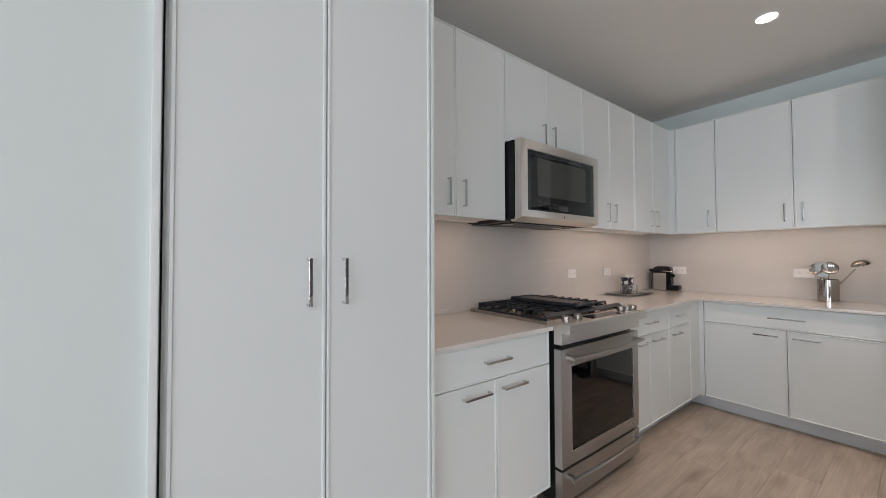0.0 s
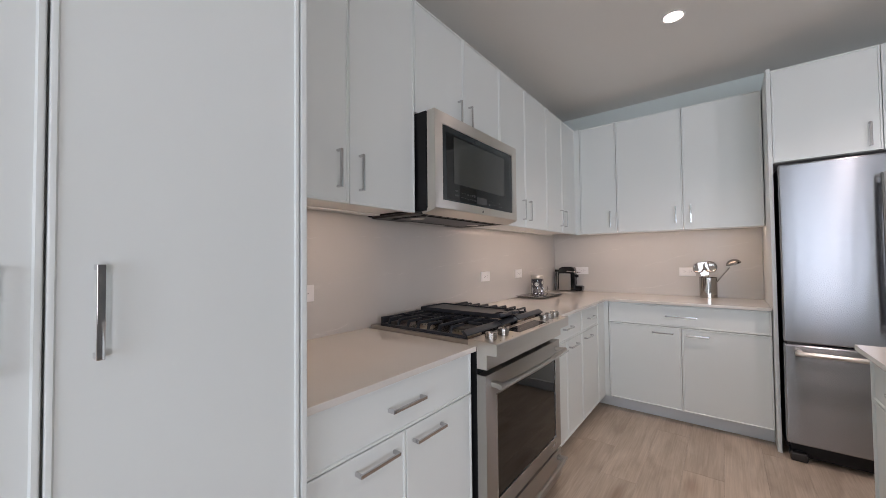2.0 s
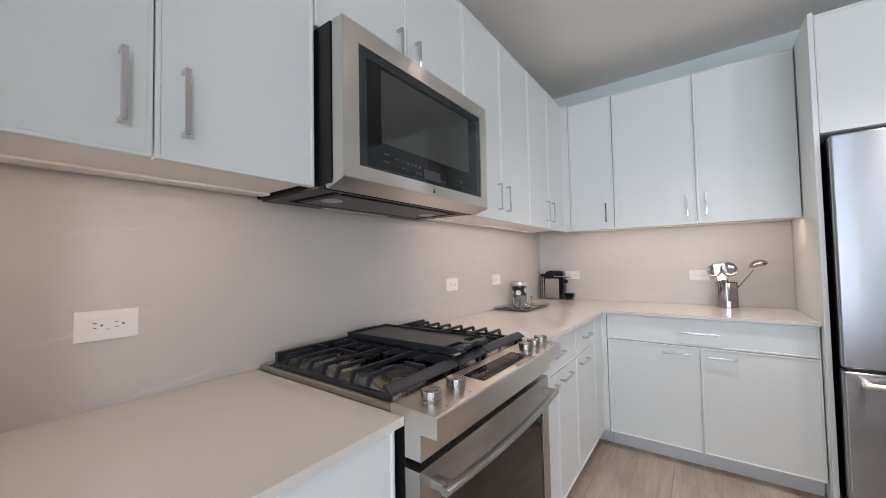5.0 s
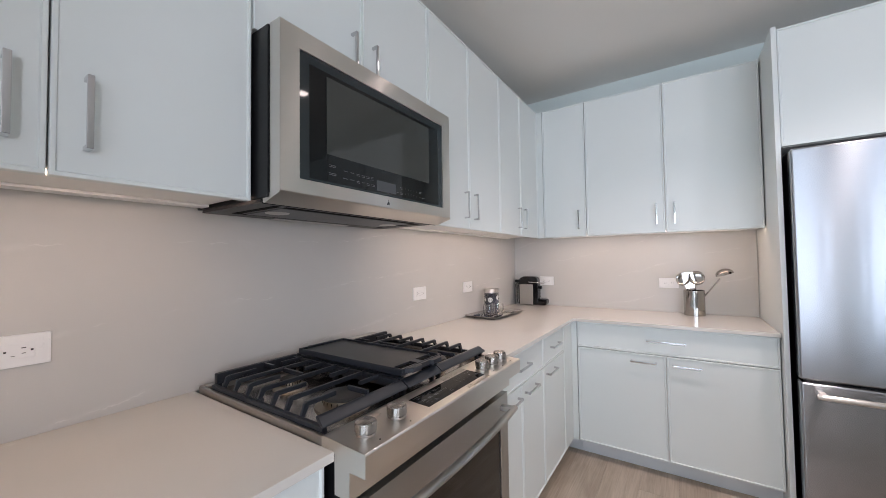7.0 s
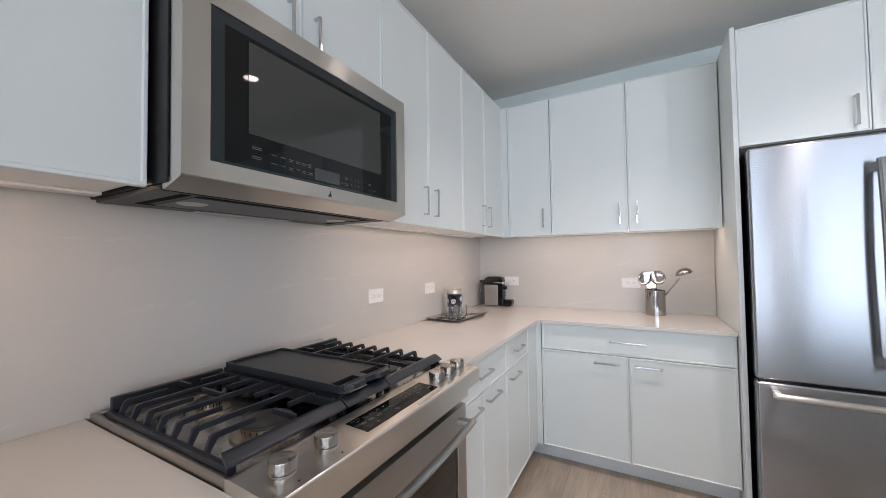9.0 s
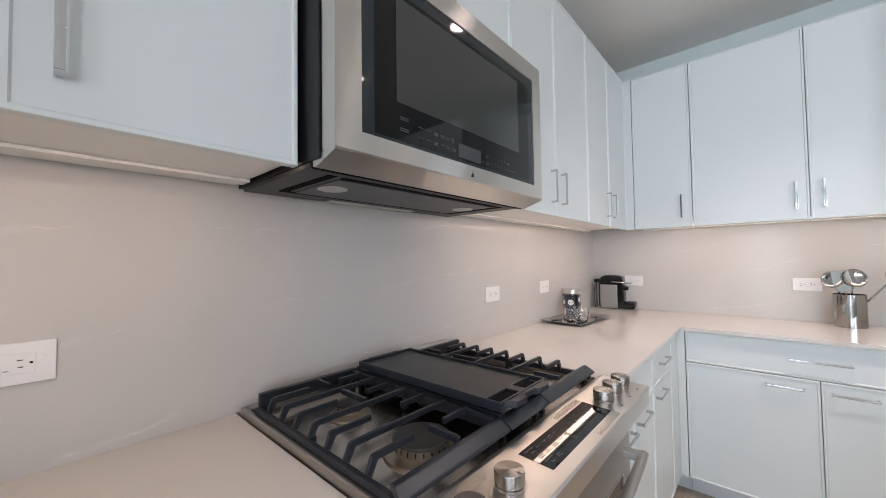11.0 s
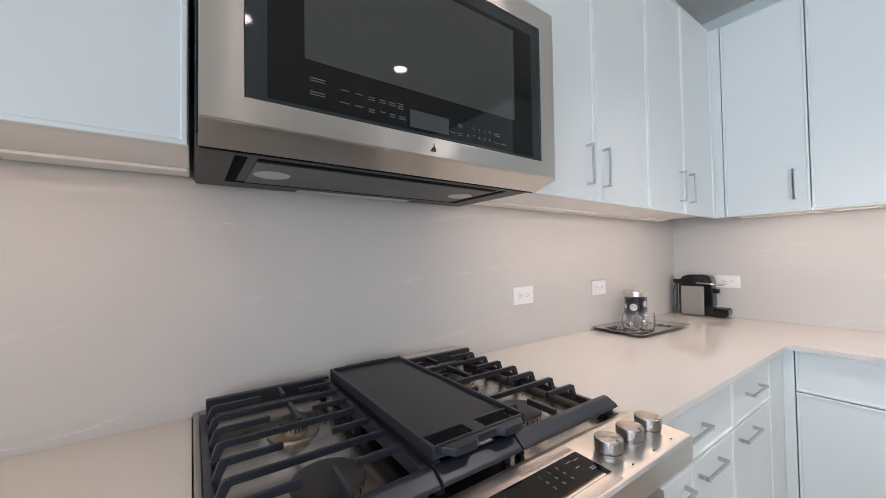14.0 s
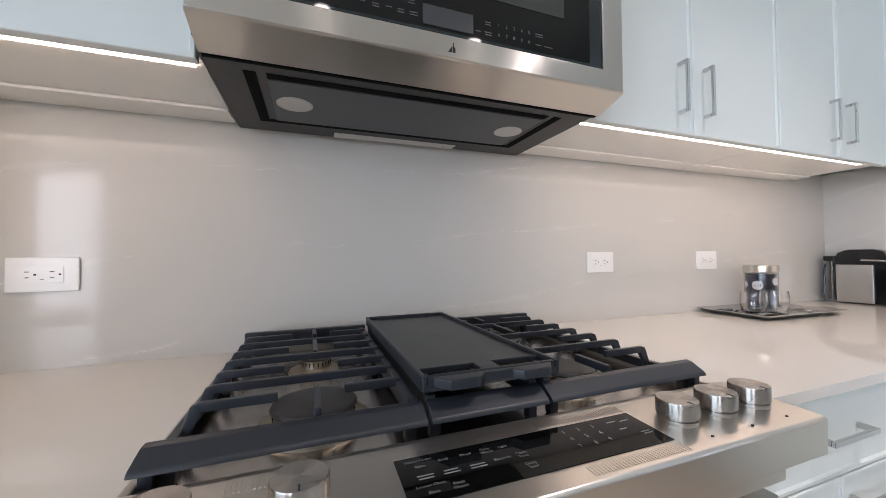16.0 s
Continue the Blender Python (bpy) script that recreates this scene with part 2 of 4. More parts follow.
PAPER = material("paper_label", (0.62, 0.61, 0.59), 0.6, vary=0.06, scale=30, bump=0.0)
SIDE = material("brushed_aluminium_side", (0.50, 0.485, 0.46), 0.35, metal=0.9, vary=0.04, fine=40, stretch=(1, 60, 1), bump=0.02)
NAVY = material("navy_printed_tin", (0.012, 0.014, 0.035), 0.35, vary=0.2, bump=0.0)
GLASS = clear_glass("clear_glass")
PANE = clear_glass("window_glass", (0.93, 0.98, 0.98))
LED = glowing("led_strip_diffuser", (1.0, 0.785, 0.60), 6.7)
BULB = glowing("downlight_diffuser", (1.0, 0.92, 0.84), 14.0)
OAK = oak("greyed_oak_plank")
SUBFLOOR = material("dark_plank_joint", (0.20, 0.16, 0.125), 0.8, vary=0.1)
FRAME = material("window_frame_grey", (0.28, 0.29, 0.30), 0.4, vary=0.04)

# ---- mesh helpers ----


def box(bm, x0, x1, y0, y1, z0, z1, bevel=0.0, seg=2):
    vs = [bm.verts.new((x, y, z)) for x in (x0, x1) for y in (y0, y1) for z in (z0, z1)]
    fs = [bm.faces.new([vs[i] for i in q]) for q in ((0, 1, 3, 2), (4, 6, 7, 5), (0, 4, 5, 1), (2, 3, 7, 6), (0, 2, 6, 4), (1, 5, 7, 3))]
    if bevel:
        es = list({e for f in fs for e in f.edges})
        bmesh.ops.bevel(bm, geom=es, offset=bevel, segments=seg, affect="EDGES", profile=0.5, clamp_overlap=True)
    return bm


def ring(bm, x0, x1, z0, z1, a0, a1, c0, c1, y0, y1):
    """A flat upright frame, one connected piece: outer x0..x1, z0..z1, hole a0..a1, c0..c1."""
    o, i = ((x0, z0), (x1, z0), (x1, z1), (x0, z1)), ((a0, c0), (a1, c0), (a1, c1), (a0, c1))
    v = [[bm.verts.new((x, y, z)) for x, z in r] for y in (y0, y1) for r in (o, i)]
    for k in range(4):
        j = (k + 1) % 4
        for q in ((v[0][k], v[0][j], v[1][j], v[1][k]), (v[2][k], v[3][k], v[3][j], v[2][j]), (v[0][k], v[2][k], v[2][j], v[0][j]), (v[1][k], v[1][j], v[3][j], v[3][k])):
            bm.faces.new(q)
    bmesh.ops.recalc_face_normals(bm, faces=bm.faces[:])
    bmesh.ops.bevel(bm, geom=[e for e in bm.edges if all(abs(w.co.y - y0) < 1e-6 for w in e.verts) and len(set(f.normal.to_tuple(1) for f in e.link_faces)) > 1], offset=0.0015, segments=2, affect="EDGES", profile=0.5)
    return bm


def boxed(*args, **kw):
    return box(bmesh.new(), *args, **kw)


def prism(bm, outline, axis, lo, hi, bevel=0.0):
    """Extrude a closed outline of (a, b) along an axis: x takes (y, z), y takes (x, z), z takes (x, y)."""
    put = {"x": lambda a, b, c: (c, a, b), "y": lambda a, b, c: (a, c, b), "z": lambda a, b, c: (a, b, c)}[axis]
    r0, r1 = [bm.verts.new(put(a, b, lo)) for a, b in outline], [bm.verts.new(put(a, b, hi)) for a, b in outline]
    k = len(outline)
    fs = [bm.faces.new(r0), bm.faces.new(r1[::-1])] + [bm.faces.new((r0[i], r1[i], r1[(i + 1) % k], r0[(i + 1) % k])) for i in range(k)]
    bmesh.ops.recalc_face_normals(bm, faces=fs)
    if bevel:
        bmesh.ops.bevel(bm, geom=list({e for f in fs for e in f.edges}), offset=bevel, segments=2, affect="EDGES", profile=0.5, clamp_overlap=True)
    return bm


def lathe(bm, profile, x=0.0, y=0.0, z=0.0, seg=36):
    """Turn a profile of (radius, height) round the upright axis; a radius of 0 closes it."""
    rings = []
    for r, h in profile:
        if r < 1e-6:
            rings.append([bm.verts.new((x, y, z + h))])
        else:
            rings.append([bm.verts.new((x + r * math.cos(2 * math.pi * i / seg), y + r * math.sin(2 * math.pi * i / seg), z + h)) for i in range(seg)])
    for a, b in zip(rings, rings[1:]):
        for i in range(seg):
            j = (i + 1) % seg
            q = [a[i % len(a)], a[j % len(a)], b[j % len(b)], b[i % len(b)]]
            q = [v for n, v in enumerate(q) if v not in q[:n]]
            if len(q) > 2:
                bm.faces.new(q)
    bmesh.ops.recalc_face_normals(bm, faces=bm.faces[:])
    return bm


def tube(bm, points, radius, seg=10, flat=1.0):
    """A bar of round (or flattened) section along points; radius may be a list."""
    pts = [Vector(p) for p in points]
    rad = radius if isinstance(radius, (list, tuple)) else [radius] * len(pts)
    rings = []
    for i, p in enumerate(pts):
        d = (pts[min(i + 1, len(pts) - 1)] - pts[max(i - 1, 0)]).normalized()
        side = d.cross(Vector((0, 0, 1)) if abs(d.z) < 0.9 else Vector((0, 1, 0))).normalized()
        up = side.cross(d)
        rings.append([bm.verts.new(p + rad[i] * (math.cos(a) * side + flat * math.sin(a) * up)) for a in (2 * math.pi * k / seg for k in range(seg))])
    for a, b in zip(rings, rings[1:]):
        for i in range(seg):
            bm.faces.new((a[i], a[(i + 1) % seg], b[(i + 1) % seg], b[i]))
    bm.faces.new(rings[0][::-1]), bm.faces.new(rings[-1])
    bmesh.ops.recalc_face_normals(bm, faces=bm.faces[:])
    return bm


def mesh_of(name, bm, mat):
    uv = bm.loops.layers.uv.new("UVMap")
    bm.normal_update()
    for f in bm.faces:
        f.smooth = True
        flat_top = abs(f.normal.z) > 0.7
        for lp in f.loops:
            c = lp.vert.co
            lp[uv].uv = (c.x, c.y) if flat_top else (c.x + c.y, c.z)
    # large flat faces keep their own normal; only the narrow bevels between them are rounded off
    normals, areas = [], {f: f.calc_area() for f in bm.faces}
    for f in bm.faces:
        for lp in f.loops:
            total = Vector()
            for g in lp.vert.link_faces:
                if f.normal.dot(g.normal) > 0.77:
                    total += g.normal * areas[g]
            normals.append(total.normalized() if total.length > 1e-12 else f.normal.copy())
    me = bpy.data.meshes.new(name)
    bm.to_mesh(me)
    bm.free()
    me.set_sharp_from_angle(angle=radians(39.6))
    me.normals_split_custom_set(normals)
    me.materials.append(mat)
    return me


def part(name, bm, mat, parent=None, label=""):
    """One mesh object, its origin at the middle of its shape, under a thing or a part."""
    lo = [min(v.co[i] for v in bm.verts) for i in range(3)]
    hi = [max(v.co[i] for v in bm.verts) for i in range(3)]
    mid = (Vector(lo) + Vector(hi)) / 2
    bmesh.ops.translate(bm, verts=bm.verts, vec=-mid)
    ob = new(name, mesh_of(name, bm, mat))
    up = Vector(parent["at"]) if parent and "at" in parent else Vector()
    ob.location = mid - up
    ob["at"] = tuple(mid)
    if parent:
        ob.parent = parent
    return tagged(ob, label)


def thing(name, m, label, category, group="", kind=""):
    ob = new(name)
    ob.empty_display_size = 0.05
    ob.matrix_basis = m
    return tagged(ob, label, category, group, kind)


def single(name, bm, mat, label="", category="", kind="", group=""):
    return tagged(part(name, bm, mat), label, category, group, kind)


def letters(text, size, mat, name, parent, x, y, z, tilt=0.0, label=""):
    """Flat lettering in the built-in font; tilt 90 stands it upright, facing -y."""
    cu = bpy.data.curves.new(name, "FONT")
    cu.body, cu.size, cu.align_x, cu.resolution_u = text, size, "CENTER", 2
    tmp = bpy.data.objects.new(name, cu)
    scene.collection.objects.link(tmp)
    bpy.context.view_layer.update()
    me = bpy.data.meshes.new_from_object(tmp.evaluated_get(bpy.context.evaluated_depsgraph_get()))
    bpy.data.objects.remove(tmp)
    bm = bmesh.new()
    bm.from_mesh(me)
    bpy.data.meshes.remove(me)
    bmesh.ops.transform(bm, matrix=pose(x, y, z, tilt), verts=bm.verts)
    return part(name, bm, mat, parent, label)


# ---- room shell ----
def wall(name, *dims, mat=WALL):
    return single(name, boxed(*dims), mat, kind="structure", category="wall", label="smooth pale grey-white painted plaster wall")


def wall_with_windows(name, axis, lo, hi, thick0, thick1, openings, sill, head, mat=WALL):
    bm = bmesh.new()
    edges = [lo] + [e for o in openings for e in o] + [hi]
    solid = [(a, b, 0, CEIL) for a, b in zip(edges[::2], edges[1::2])]
    solid += [(a, b, z0, z1) for a, b in openings for z0, z1 in ((0, sill), (head, CEIL))]
    for a0, a1, z0, z1 in solid:
        box(bm, *((thick0, thick1, a0, a1) if axis == "y" else (a0, a1, thick0, thick1)), z0, z1)
    return single(name, bm, mat, kind="structure", category="wall", label="painted wall with tall window openings")


wall("wall_north", -0.045, EAST + 0.15, NORTH, NORTH + 0.15, 0, CEIL)
wall("wall_north_side", WEST, -0.048, 1.050, NORTH + 0.15, 0, CEIL)
wall("wall_east", EAST, EAST + 0.15, SOUTH, NORTH, 0, CEIL)
wall_with_windows("wall_west", "y", SOUTH, NORTH + 0.15, WEST - 0.15, WEST, BAYS, 0.06, 2.34)
# unseen south wall, coloured dark to dim what the microwave glass reflects
DIM_WALL = material("dim_reflected_wall", (0.28, 0.272, 0.262), 0.75, vary=0.03, scale=2, fine=300, bump=0.05)
wall_with_windows("wall_south", "x", WEST - 0.15, EAST + 0.15, SOUTH - 0.15, SOUTH, (SOUTH_BAY,), 0.36, 2.44, DIM_WALL)
single("ceiling", boxed(WEST - 0.15, EAST + 0.15, SOUTH - 0.15, NORTH + 0.15, CEIL, CEIL + 0.15), CEILING, "flat matt off-white painted ceiling", "ceiling", "structure")


def window(name, m, width, sill, head, bays):
    w = thing(name, m, "tall daylight window with slim grey metal frame", "window", kind="structure")
    bm = bmesh.new()
    for x0, x1, z0, z1 in ((0, width, sill, sill + 0.06), (0, width, head - 0.06, head)):
        box(bm, x0, x1, 0.02, 0.09, z0, z1, 0.004)
    for i in range(bays + 1):
        x = i * (width - 0.06) / bays
        box(bm, x, x + 0.06, 0.021, 0.089, sill + 0.06, head - 0.06, 0.004)
    part("window_frame", bm, FRAME, w)
    for i in range(bays):
        x = i * (width - 0.06) / bays
        p = part("pane", boxed(x + 0.06, x + (width - 0.06) / bays, 0.05, 0.056, sill + 0.06, head - 0.06), PANE, w)
        p.visible_shadow = False


for i, (y0, y1) in enumerate(BAYS):
    window("window_%d" % (i + 1), pose(WEST - 0.03, y0, 0, 0, 0, 90), y1 - y0, 0.06, 2.34, 2 if i == 0 else 1)
window("window_4", pose(SOUTH_BAY[0], SOUTH - 0.12, 0), SOUTH_BAY[1] - SOUTH_BAY[0], 0.36, 2.44, 1)

# splashbacks: slabs of polished stone between counter and wall cabinets
COUNTER_Z = 0.870
single("splashback_north", boxed(0.738, SPLASH_E - 0.001, SPLASH_N, NORTH, COUNTER_Z + 0.0003, 1.46), SPLASH,
       "polished pale grey-beige quartz splashback with faint white veins", "splashback", "structure")
single("splashback_east", boxed(SPLASH_E, EAST, 0.098, SPLASH_N + 0.018, COUNTER_Z + 0.0003, 1.46), SPLASH,
       "polished pale grey-beige quartz splashback", "splashback", "structure")

# ---- cabinets: local x runs along the front, y goes into the wall, z up ----
FRONT = 0.020


def door_mesh(x0, x1, z0, z1, y=0.0):
    """A slab front with a thin raised lip round a plain flat field."""
    bm = bmesh.new()
    vs = {(i, j): bm.verts.new((x, y, z)) for i, x in enumerate((x0, x1)) for j, z in enumerate((z0, z1))}
    face = bm.faces.new((vs[0, 0], vs[1, 0], vs[1, 1], vs[0, 1]))
    back = [bm.verts.new((v.co.x, y + FRONT, v.co.z)) for v in face.verts]
    k = list(face.verts)
    for i in range(4):
        bm.faces.new((k[(i + 1) % 4], k[i], back[i], back[(i + 1) % 4]))
    bm.faces.new(back[::-1])
    bmesh.ops.recalc_face_normals(bm, faces=bm.faces[:])
    bmesh.ops.bevel(bm, geom=[e for e in face.edges], offset=0.003, segments=3, affect="EDGES", profile=0.5)
    field = max(bm.faces, key=lambda f: (abs(f.normal.y) > 0.99 and abs(f.calc_center_median().y - y) < 1e-4, f.calc_area()))
    bmesh.ops.inset_individual(bm, faces=[field], thickness=0.0065, depth=0.0)
    bmesh.ops.inset_individual(bm, faces=[field], thickness=0.0035, depth=-0.0048)
    return bm


def pull(parent, x, z, length, upright, y=0.0):
    """A square-section chrome bar pull on two legs."""
    bm, h, r = bmesh.new(), length / 2, 0.0050
    if upright:
        box(bm, x - r, x + r, y - 0.0235, y - 0.0175, z - h, z + h, 0.0012)
        for s in (-1, 1):
            a, b = sorted((z + s * h, z + s * (h - 0.008)))
            box(bm, x - r, x + r, y - 0.0178, y + 0.004, a, b, 0.001)
    else:
        box(bm, x - h, x + h, y - 0.0235, y - 0.0175, z - r, z + r, 0.0012)
        for s in (-1, 1):
            a, b = sorted((x + s * h, x + s * (h - 0.008)))
            box(bm, a, b, y - 0.0178, y + 0.004, z - r, z + r, 0.001)
    part("handle", bm, CHROME, parent, "chrome bar handle")


GAP = 0.0015
HANDLE = 0.134


def cabinet(name, m, width, depth, z0, z1, fronts, label, group, toe=0.0, underside=0.0):
    """A cabinet unit: body, toe board and its fronts. fronts: (kind, x0, x1, z0, z1, handle x, handle z, length, upright)."""
    c = thing(name, m, label, "cabinet", group)
    part("body", boxed(0.0005, width - 0.0005, FRONT + 0.002, depth, z0 + underside, z1, 0.0008, seg=1), CARCASS, c)
    if underside:
        part("rear_rail", boxed(0.0005, width - 0.0005, depth - 0.095, depth - 0.05, z0 + underside - 0.007, z0 + underside - 0.0005, 0.001), CARCASS, c)
    if toe:
        part("toe_kick", boxed(0, width, 0.085, 0.10, 0.0, z0 - 0.001), TOE, c)
    for kind, a, b, c0, c1, hx, hz, length, upright in fronts:
        f = part(kind, door_mesh(a + GAP, b - GAP, c0 + GAP, c1 - GAP), PAINT, c)
        if length:
            pull(f, hx, hz, length, upright)
    return c


FRONT_N, FRONT_E = 1.094, 3.358
UP_N, UP_E = 1.375, 3.598
BASE0, BASE1, SPLIT = 0.10, 0.848, 0.690
UP0, UP1 = 1.402, 2.352
BASE_D, UP_D = SPLASH_N - FRONT_N - 0.002, SPLASH_N - UP_N - 0.002


def base_unit(name, m, width, depth, doors, label, group, drawer_pull=0.145, door_pull=0.145, hinge_left=False):
    fr = [("drawer_front", 0, width, SPLIT, BASE1, width / 2, 0.768, drawer_pull, False)]
    if doors == 2:
        h = width / 2
        fr += [("door", 0, h, BASE0, SPLIT, h - 0.045 - door_pull / 2, 0.643, door_pull, False),
               ("door", h, width, BASE0, SPLIT, h + 0.030 + door_pull / 2, 0.643, door_pull, False)]
    else:
        fr += [("door", 0, width, BASE0, SPLIT, (width - 0.045 - door_pull / 2) if hinge_left else 0.045 + door_pull / 2, 0.643, door_pull, False)]
    return cabinet(name, m, width, depth, BASE0, BASE1, fr, label, group, toe=0.1)


def wall_unit(m, width, z0, z1, depth, label, group, split=None, single_handle=None, underside=0.0145, hz=None):
    hz = z0 + 0.120 if hz is None else hz
    if single_handle is not None:
        fr = [("door", 0, width, z0, z1, single_handle, hz, HANDLE, True)]
    else:
        s = split or width / 2
        fr = [("door", 0, s, z0, z1, s - 0.048, hz, HANDLE, True), ("door", s, width, z0, z1, s + 0.048, hz, HANDLE, True)]
    return cabinet("wall_cabinet", m, width, depth, z0, z1, fr, label, group, underside=underside)


RUN, UPPER = "base cabinets of the kitchen run", "wall cabinets of the kitchen run"
# tall pantry unit
pantry = thing("pantry_cabinet", pose(-0.027, 1.045, 0), "tall white two-door pantry cabinet with chrome bar handles", "cabinet")
part("body", boxed(0.001, 0.762, FRONT + 0.002, 0.672, BASE0, UP1), PAINT, pantry)
part("toe_kick", boxed(0.001, 0.762, 0.085, 0.10, 0.0, BASE0 - 0.001), TOE, pantry)
for a, b, hx in ((0.012, 0.379, 0.328), (0.379, 0.748, 0.432)):
    d = part("door", door_mesh(a + GAP, b - GAP, BASE0, UP1), PAINT, pantry)
    pull(d, hx, 1.134, 0.136, True)
part("side_panel", boxed(0.750, 0.7635, -0.001, FRONT + 0.001, BASE0, UP1, 0.002), PAINT, pantry)
single("pantry_end_panel", boxed(-0.0475, -0.0300, 1.030, 1.70, 0, CEIL - 0.002, 0.003), PAINT, "white painted tall end panel beside the pantry", "panel")

base_unit("base_cabinet", pose(0.738, FRONT_N, 0), 0.711, BASE_D, 2, "white base cabinet with one wide drawer over two doors", RUN)
base_unit("base_cabinet", pose(2.215, FRONT_N, 0), 0.590, BASE_D, 2, "white base cabinet with a drawer over two narrow doors", RUN)
base_unit("base_cabinet", pose(2.806, FRONT_N, 0), 0.385, BASE_D, 1, "narrow white base cabinet with a drawer over one door", RUN)
fill = thing("corner_filler", pose(0, 0, 0), "white corner filler panels between two base cabinet runs", "panel")
part("filler_strip", boxed(3.192, FRONT_E + 0.018, FRONT_N + 0.002, FRONT_N + 0.020, BASE0, BASE1, 0.001), PAINT, fill)
part("filler_strip", boxed(FRONT_E, FRONT_E + 0.0175, 1.062, FRONT_N + 0.0015, BASE0, BASE1, 0.001), PAINT, fill)
part("toe_kick", boxed(3.192, FRONT_E + 0.0845, FRONT_N + 0.085, FRONT_N + 0.10, 0, BASE0 - 0.001), TOE, fill)
part("toe_kick", boxed(FRONT_E + 0.085, FRONT_E + 0.1, 1.062, FRONT_N + 0.10, 0, BASE0 - 0.001), TOE, fill)

base_unit("base_cabinet", pose(FRONT_E, 1.060, 0, 0, 0, -90), 0.961, SPLASH_E - FRONT_E - 0.002, 2,
          "wide white base cabinet with one long drawer over two doors", RUN, 0.190, 0.133)

UPL = "white slab wall cabinet with two doors and upright chrome handles"
wall_unit(pose(0.738, UP_N, 0), 0.711, UP0, UP1, UP_D, UPL, UPPER, split=0.364)
wall_unit(pose(1.451, UP_N, 0), 0.759, 1.846, UP1, UP_D, "short white two-door wall cabinet over the microwave", UPPER, underside=0.0, hz=1.940)
wall_unit(pose(2.212, UP_N, 0), 0.721, UP0, UP1, UP_D, UPL, UPPER, split=0.350)
wall_unit(pose(2.935, UP_N, 0), 0.660, UP0, UP1, UP_D, UPL, UPPER, split=0.327)
UPE_D = SPLASH_E - UP_E - 0.002
wall_unit(pose(UP_E, 1.335, 0, 0, 0, -90), 0.300, UP0, UP1, UPE_D, "narrow white one-door wall cabinet beside the corner", UPPER, single_handle=0.250)
wall_unit(pose(UP_E, 1.034, 0, 0, 0, -90), 0.934, UP0, UP1, UPE_D, UPL, UPPER, split=0.468)
single("wall_cabinet_filler", boxed(UP_E, UP_E + 0.018, 1.3365, UP_N + 0.016, UP0, UP1, 0.001), PAINT, "white filler strip in the wall cabinet corner", "panel")

# worktops
ctr = single("worktop", boxed(0.738, 1.4540, 1.073, SPLASH_N + 0.016, 0.8505, COUNTER_Z, 0.0012), COUNTER, "polished beige-white quartz worktop with thin square edge", "worktop", group="kitchen worktops")
bm = bmesh.new()
prism(bm, [(2.2135, 1.073), (FRONT_E - 0.034, 1.073), (FRONT_E - 0.022, 1.061), (FRONT_E - 0.022, 0.0985), (SPLASH_E + 0.016, 0.0985), (SPLASH_E + 0.016, SPLASH_N + 0.016), (2.2135, SPLASH_N + 0.016)], "z", 0.8505, COUNTER_Z, 0.0012)
single("worktop", bm, COUNTER, "L-shaped polished beige-white quartz worktop running round the corner", "worktop", group="kitchen worktops")


def led_strip(x0, x1, y0, y1, z):
    t = thing("light_strip", pose((x0 + x1) / 2, (y0 + y1) / 2, z), "warm white light strip under the wall cabinets", "light strip", "under-cabinet lights")
    w, d = (x1 - x0) / 2, (y1 - y0) / 2
    part("diffuser", boxed(-w, w, -d, d, -0.003, 0), LED, t, "glowing warm diffuser")


LED_Z = UP0 + 0.0143
led_strip(0.76, 1.435, 1.400, 1.428, LED_Z)
led_strip(2.225, 2.79, 1.400, 1.428, LED_Z)
led_strip(2.815, 3.50, 1.400, 1.428, LED_Z)
led_strip(3.622, 3.650, 0.13, 1.30, LED_Z)

# ---- fridge and its housing ----
bm = boxed(3.300, EAST - 0.001, 0.076, 0.096, 0, UP1 + 0.012, 0.0015)
single("fridge_side_panel", bm, PAINT, "tall white side panel beside the refrigerator", "panel", group="fridge side panels")
single("fridge_side_panel", boxed(3.300, EAST - 0.001, -0.902, -0.882, 0, UP1 + 0.012, 0.0015), PAINT, "tall white side panel beside the refrigerator", "panel", group="fridge side panels")
wall_unit(pose(3.305, 0.0755, 0, 0, 0, -90), 0.957, 1.772, UP1, EAST - 3.305 - 0.003, "white two-door cabinet above the refrigerator", UPPER, underside=0.0, hz=1.865, split=0.447)

fr = thing("refrigerator", pose(3.215, 0.062, 0, 0, 0, -90), "stainless steel french-door refrigerator with bottom freezer drawer", "refrigerator")
part("cabinet_body", boxed(0.006, 0.900, 0.075, 0.70, 0.055, 1.742, 0.003), BLACK, fr, "black cabinet body")
for a, b, hx in ((0.0, 0.4515, 0.398), (0.4545, 0.906, 0.508)):
    d = part("door", boxed(a, b, 0.0, 0.068, 0.692, 1.738, 0.010, seg=4), FRIDGE_STEEL, fr)
    bm = bmesh.new()
    tube(bm, [(hx, -0.046 - 0.020 * (1 - (i / 8 - 1) ** 2), 1.205 + 0.42 * (i / 8 - 1)) for i in range(17)], 0.0145, 14)
    for z in (0.812, 1.598):
        box(bm, hx - 0.011, hx + 0.011, -0.047, 0.004, z - 0.020, z + 0.020, 0.005)
    part("handle", bm, SHADED_CHROME, d, "upright polished steel bar handle")
d = part("freezer_drawer", boxed(0.0, 0.906, 0.0, 0.068, 0.105, 0.680, 0.010, seg=4), FRIDGE_STEEL, fr)
bm = bmesh.new()
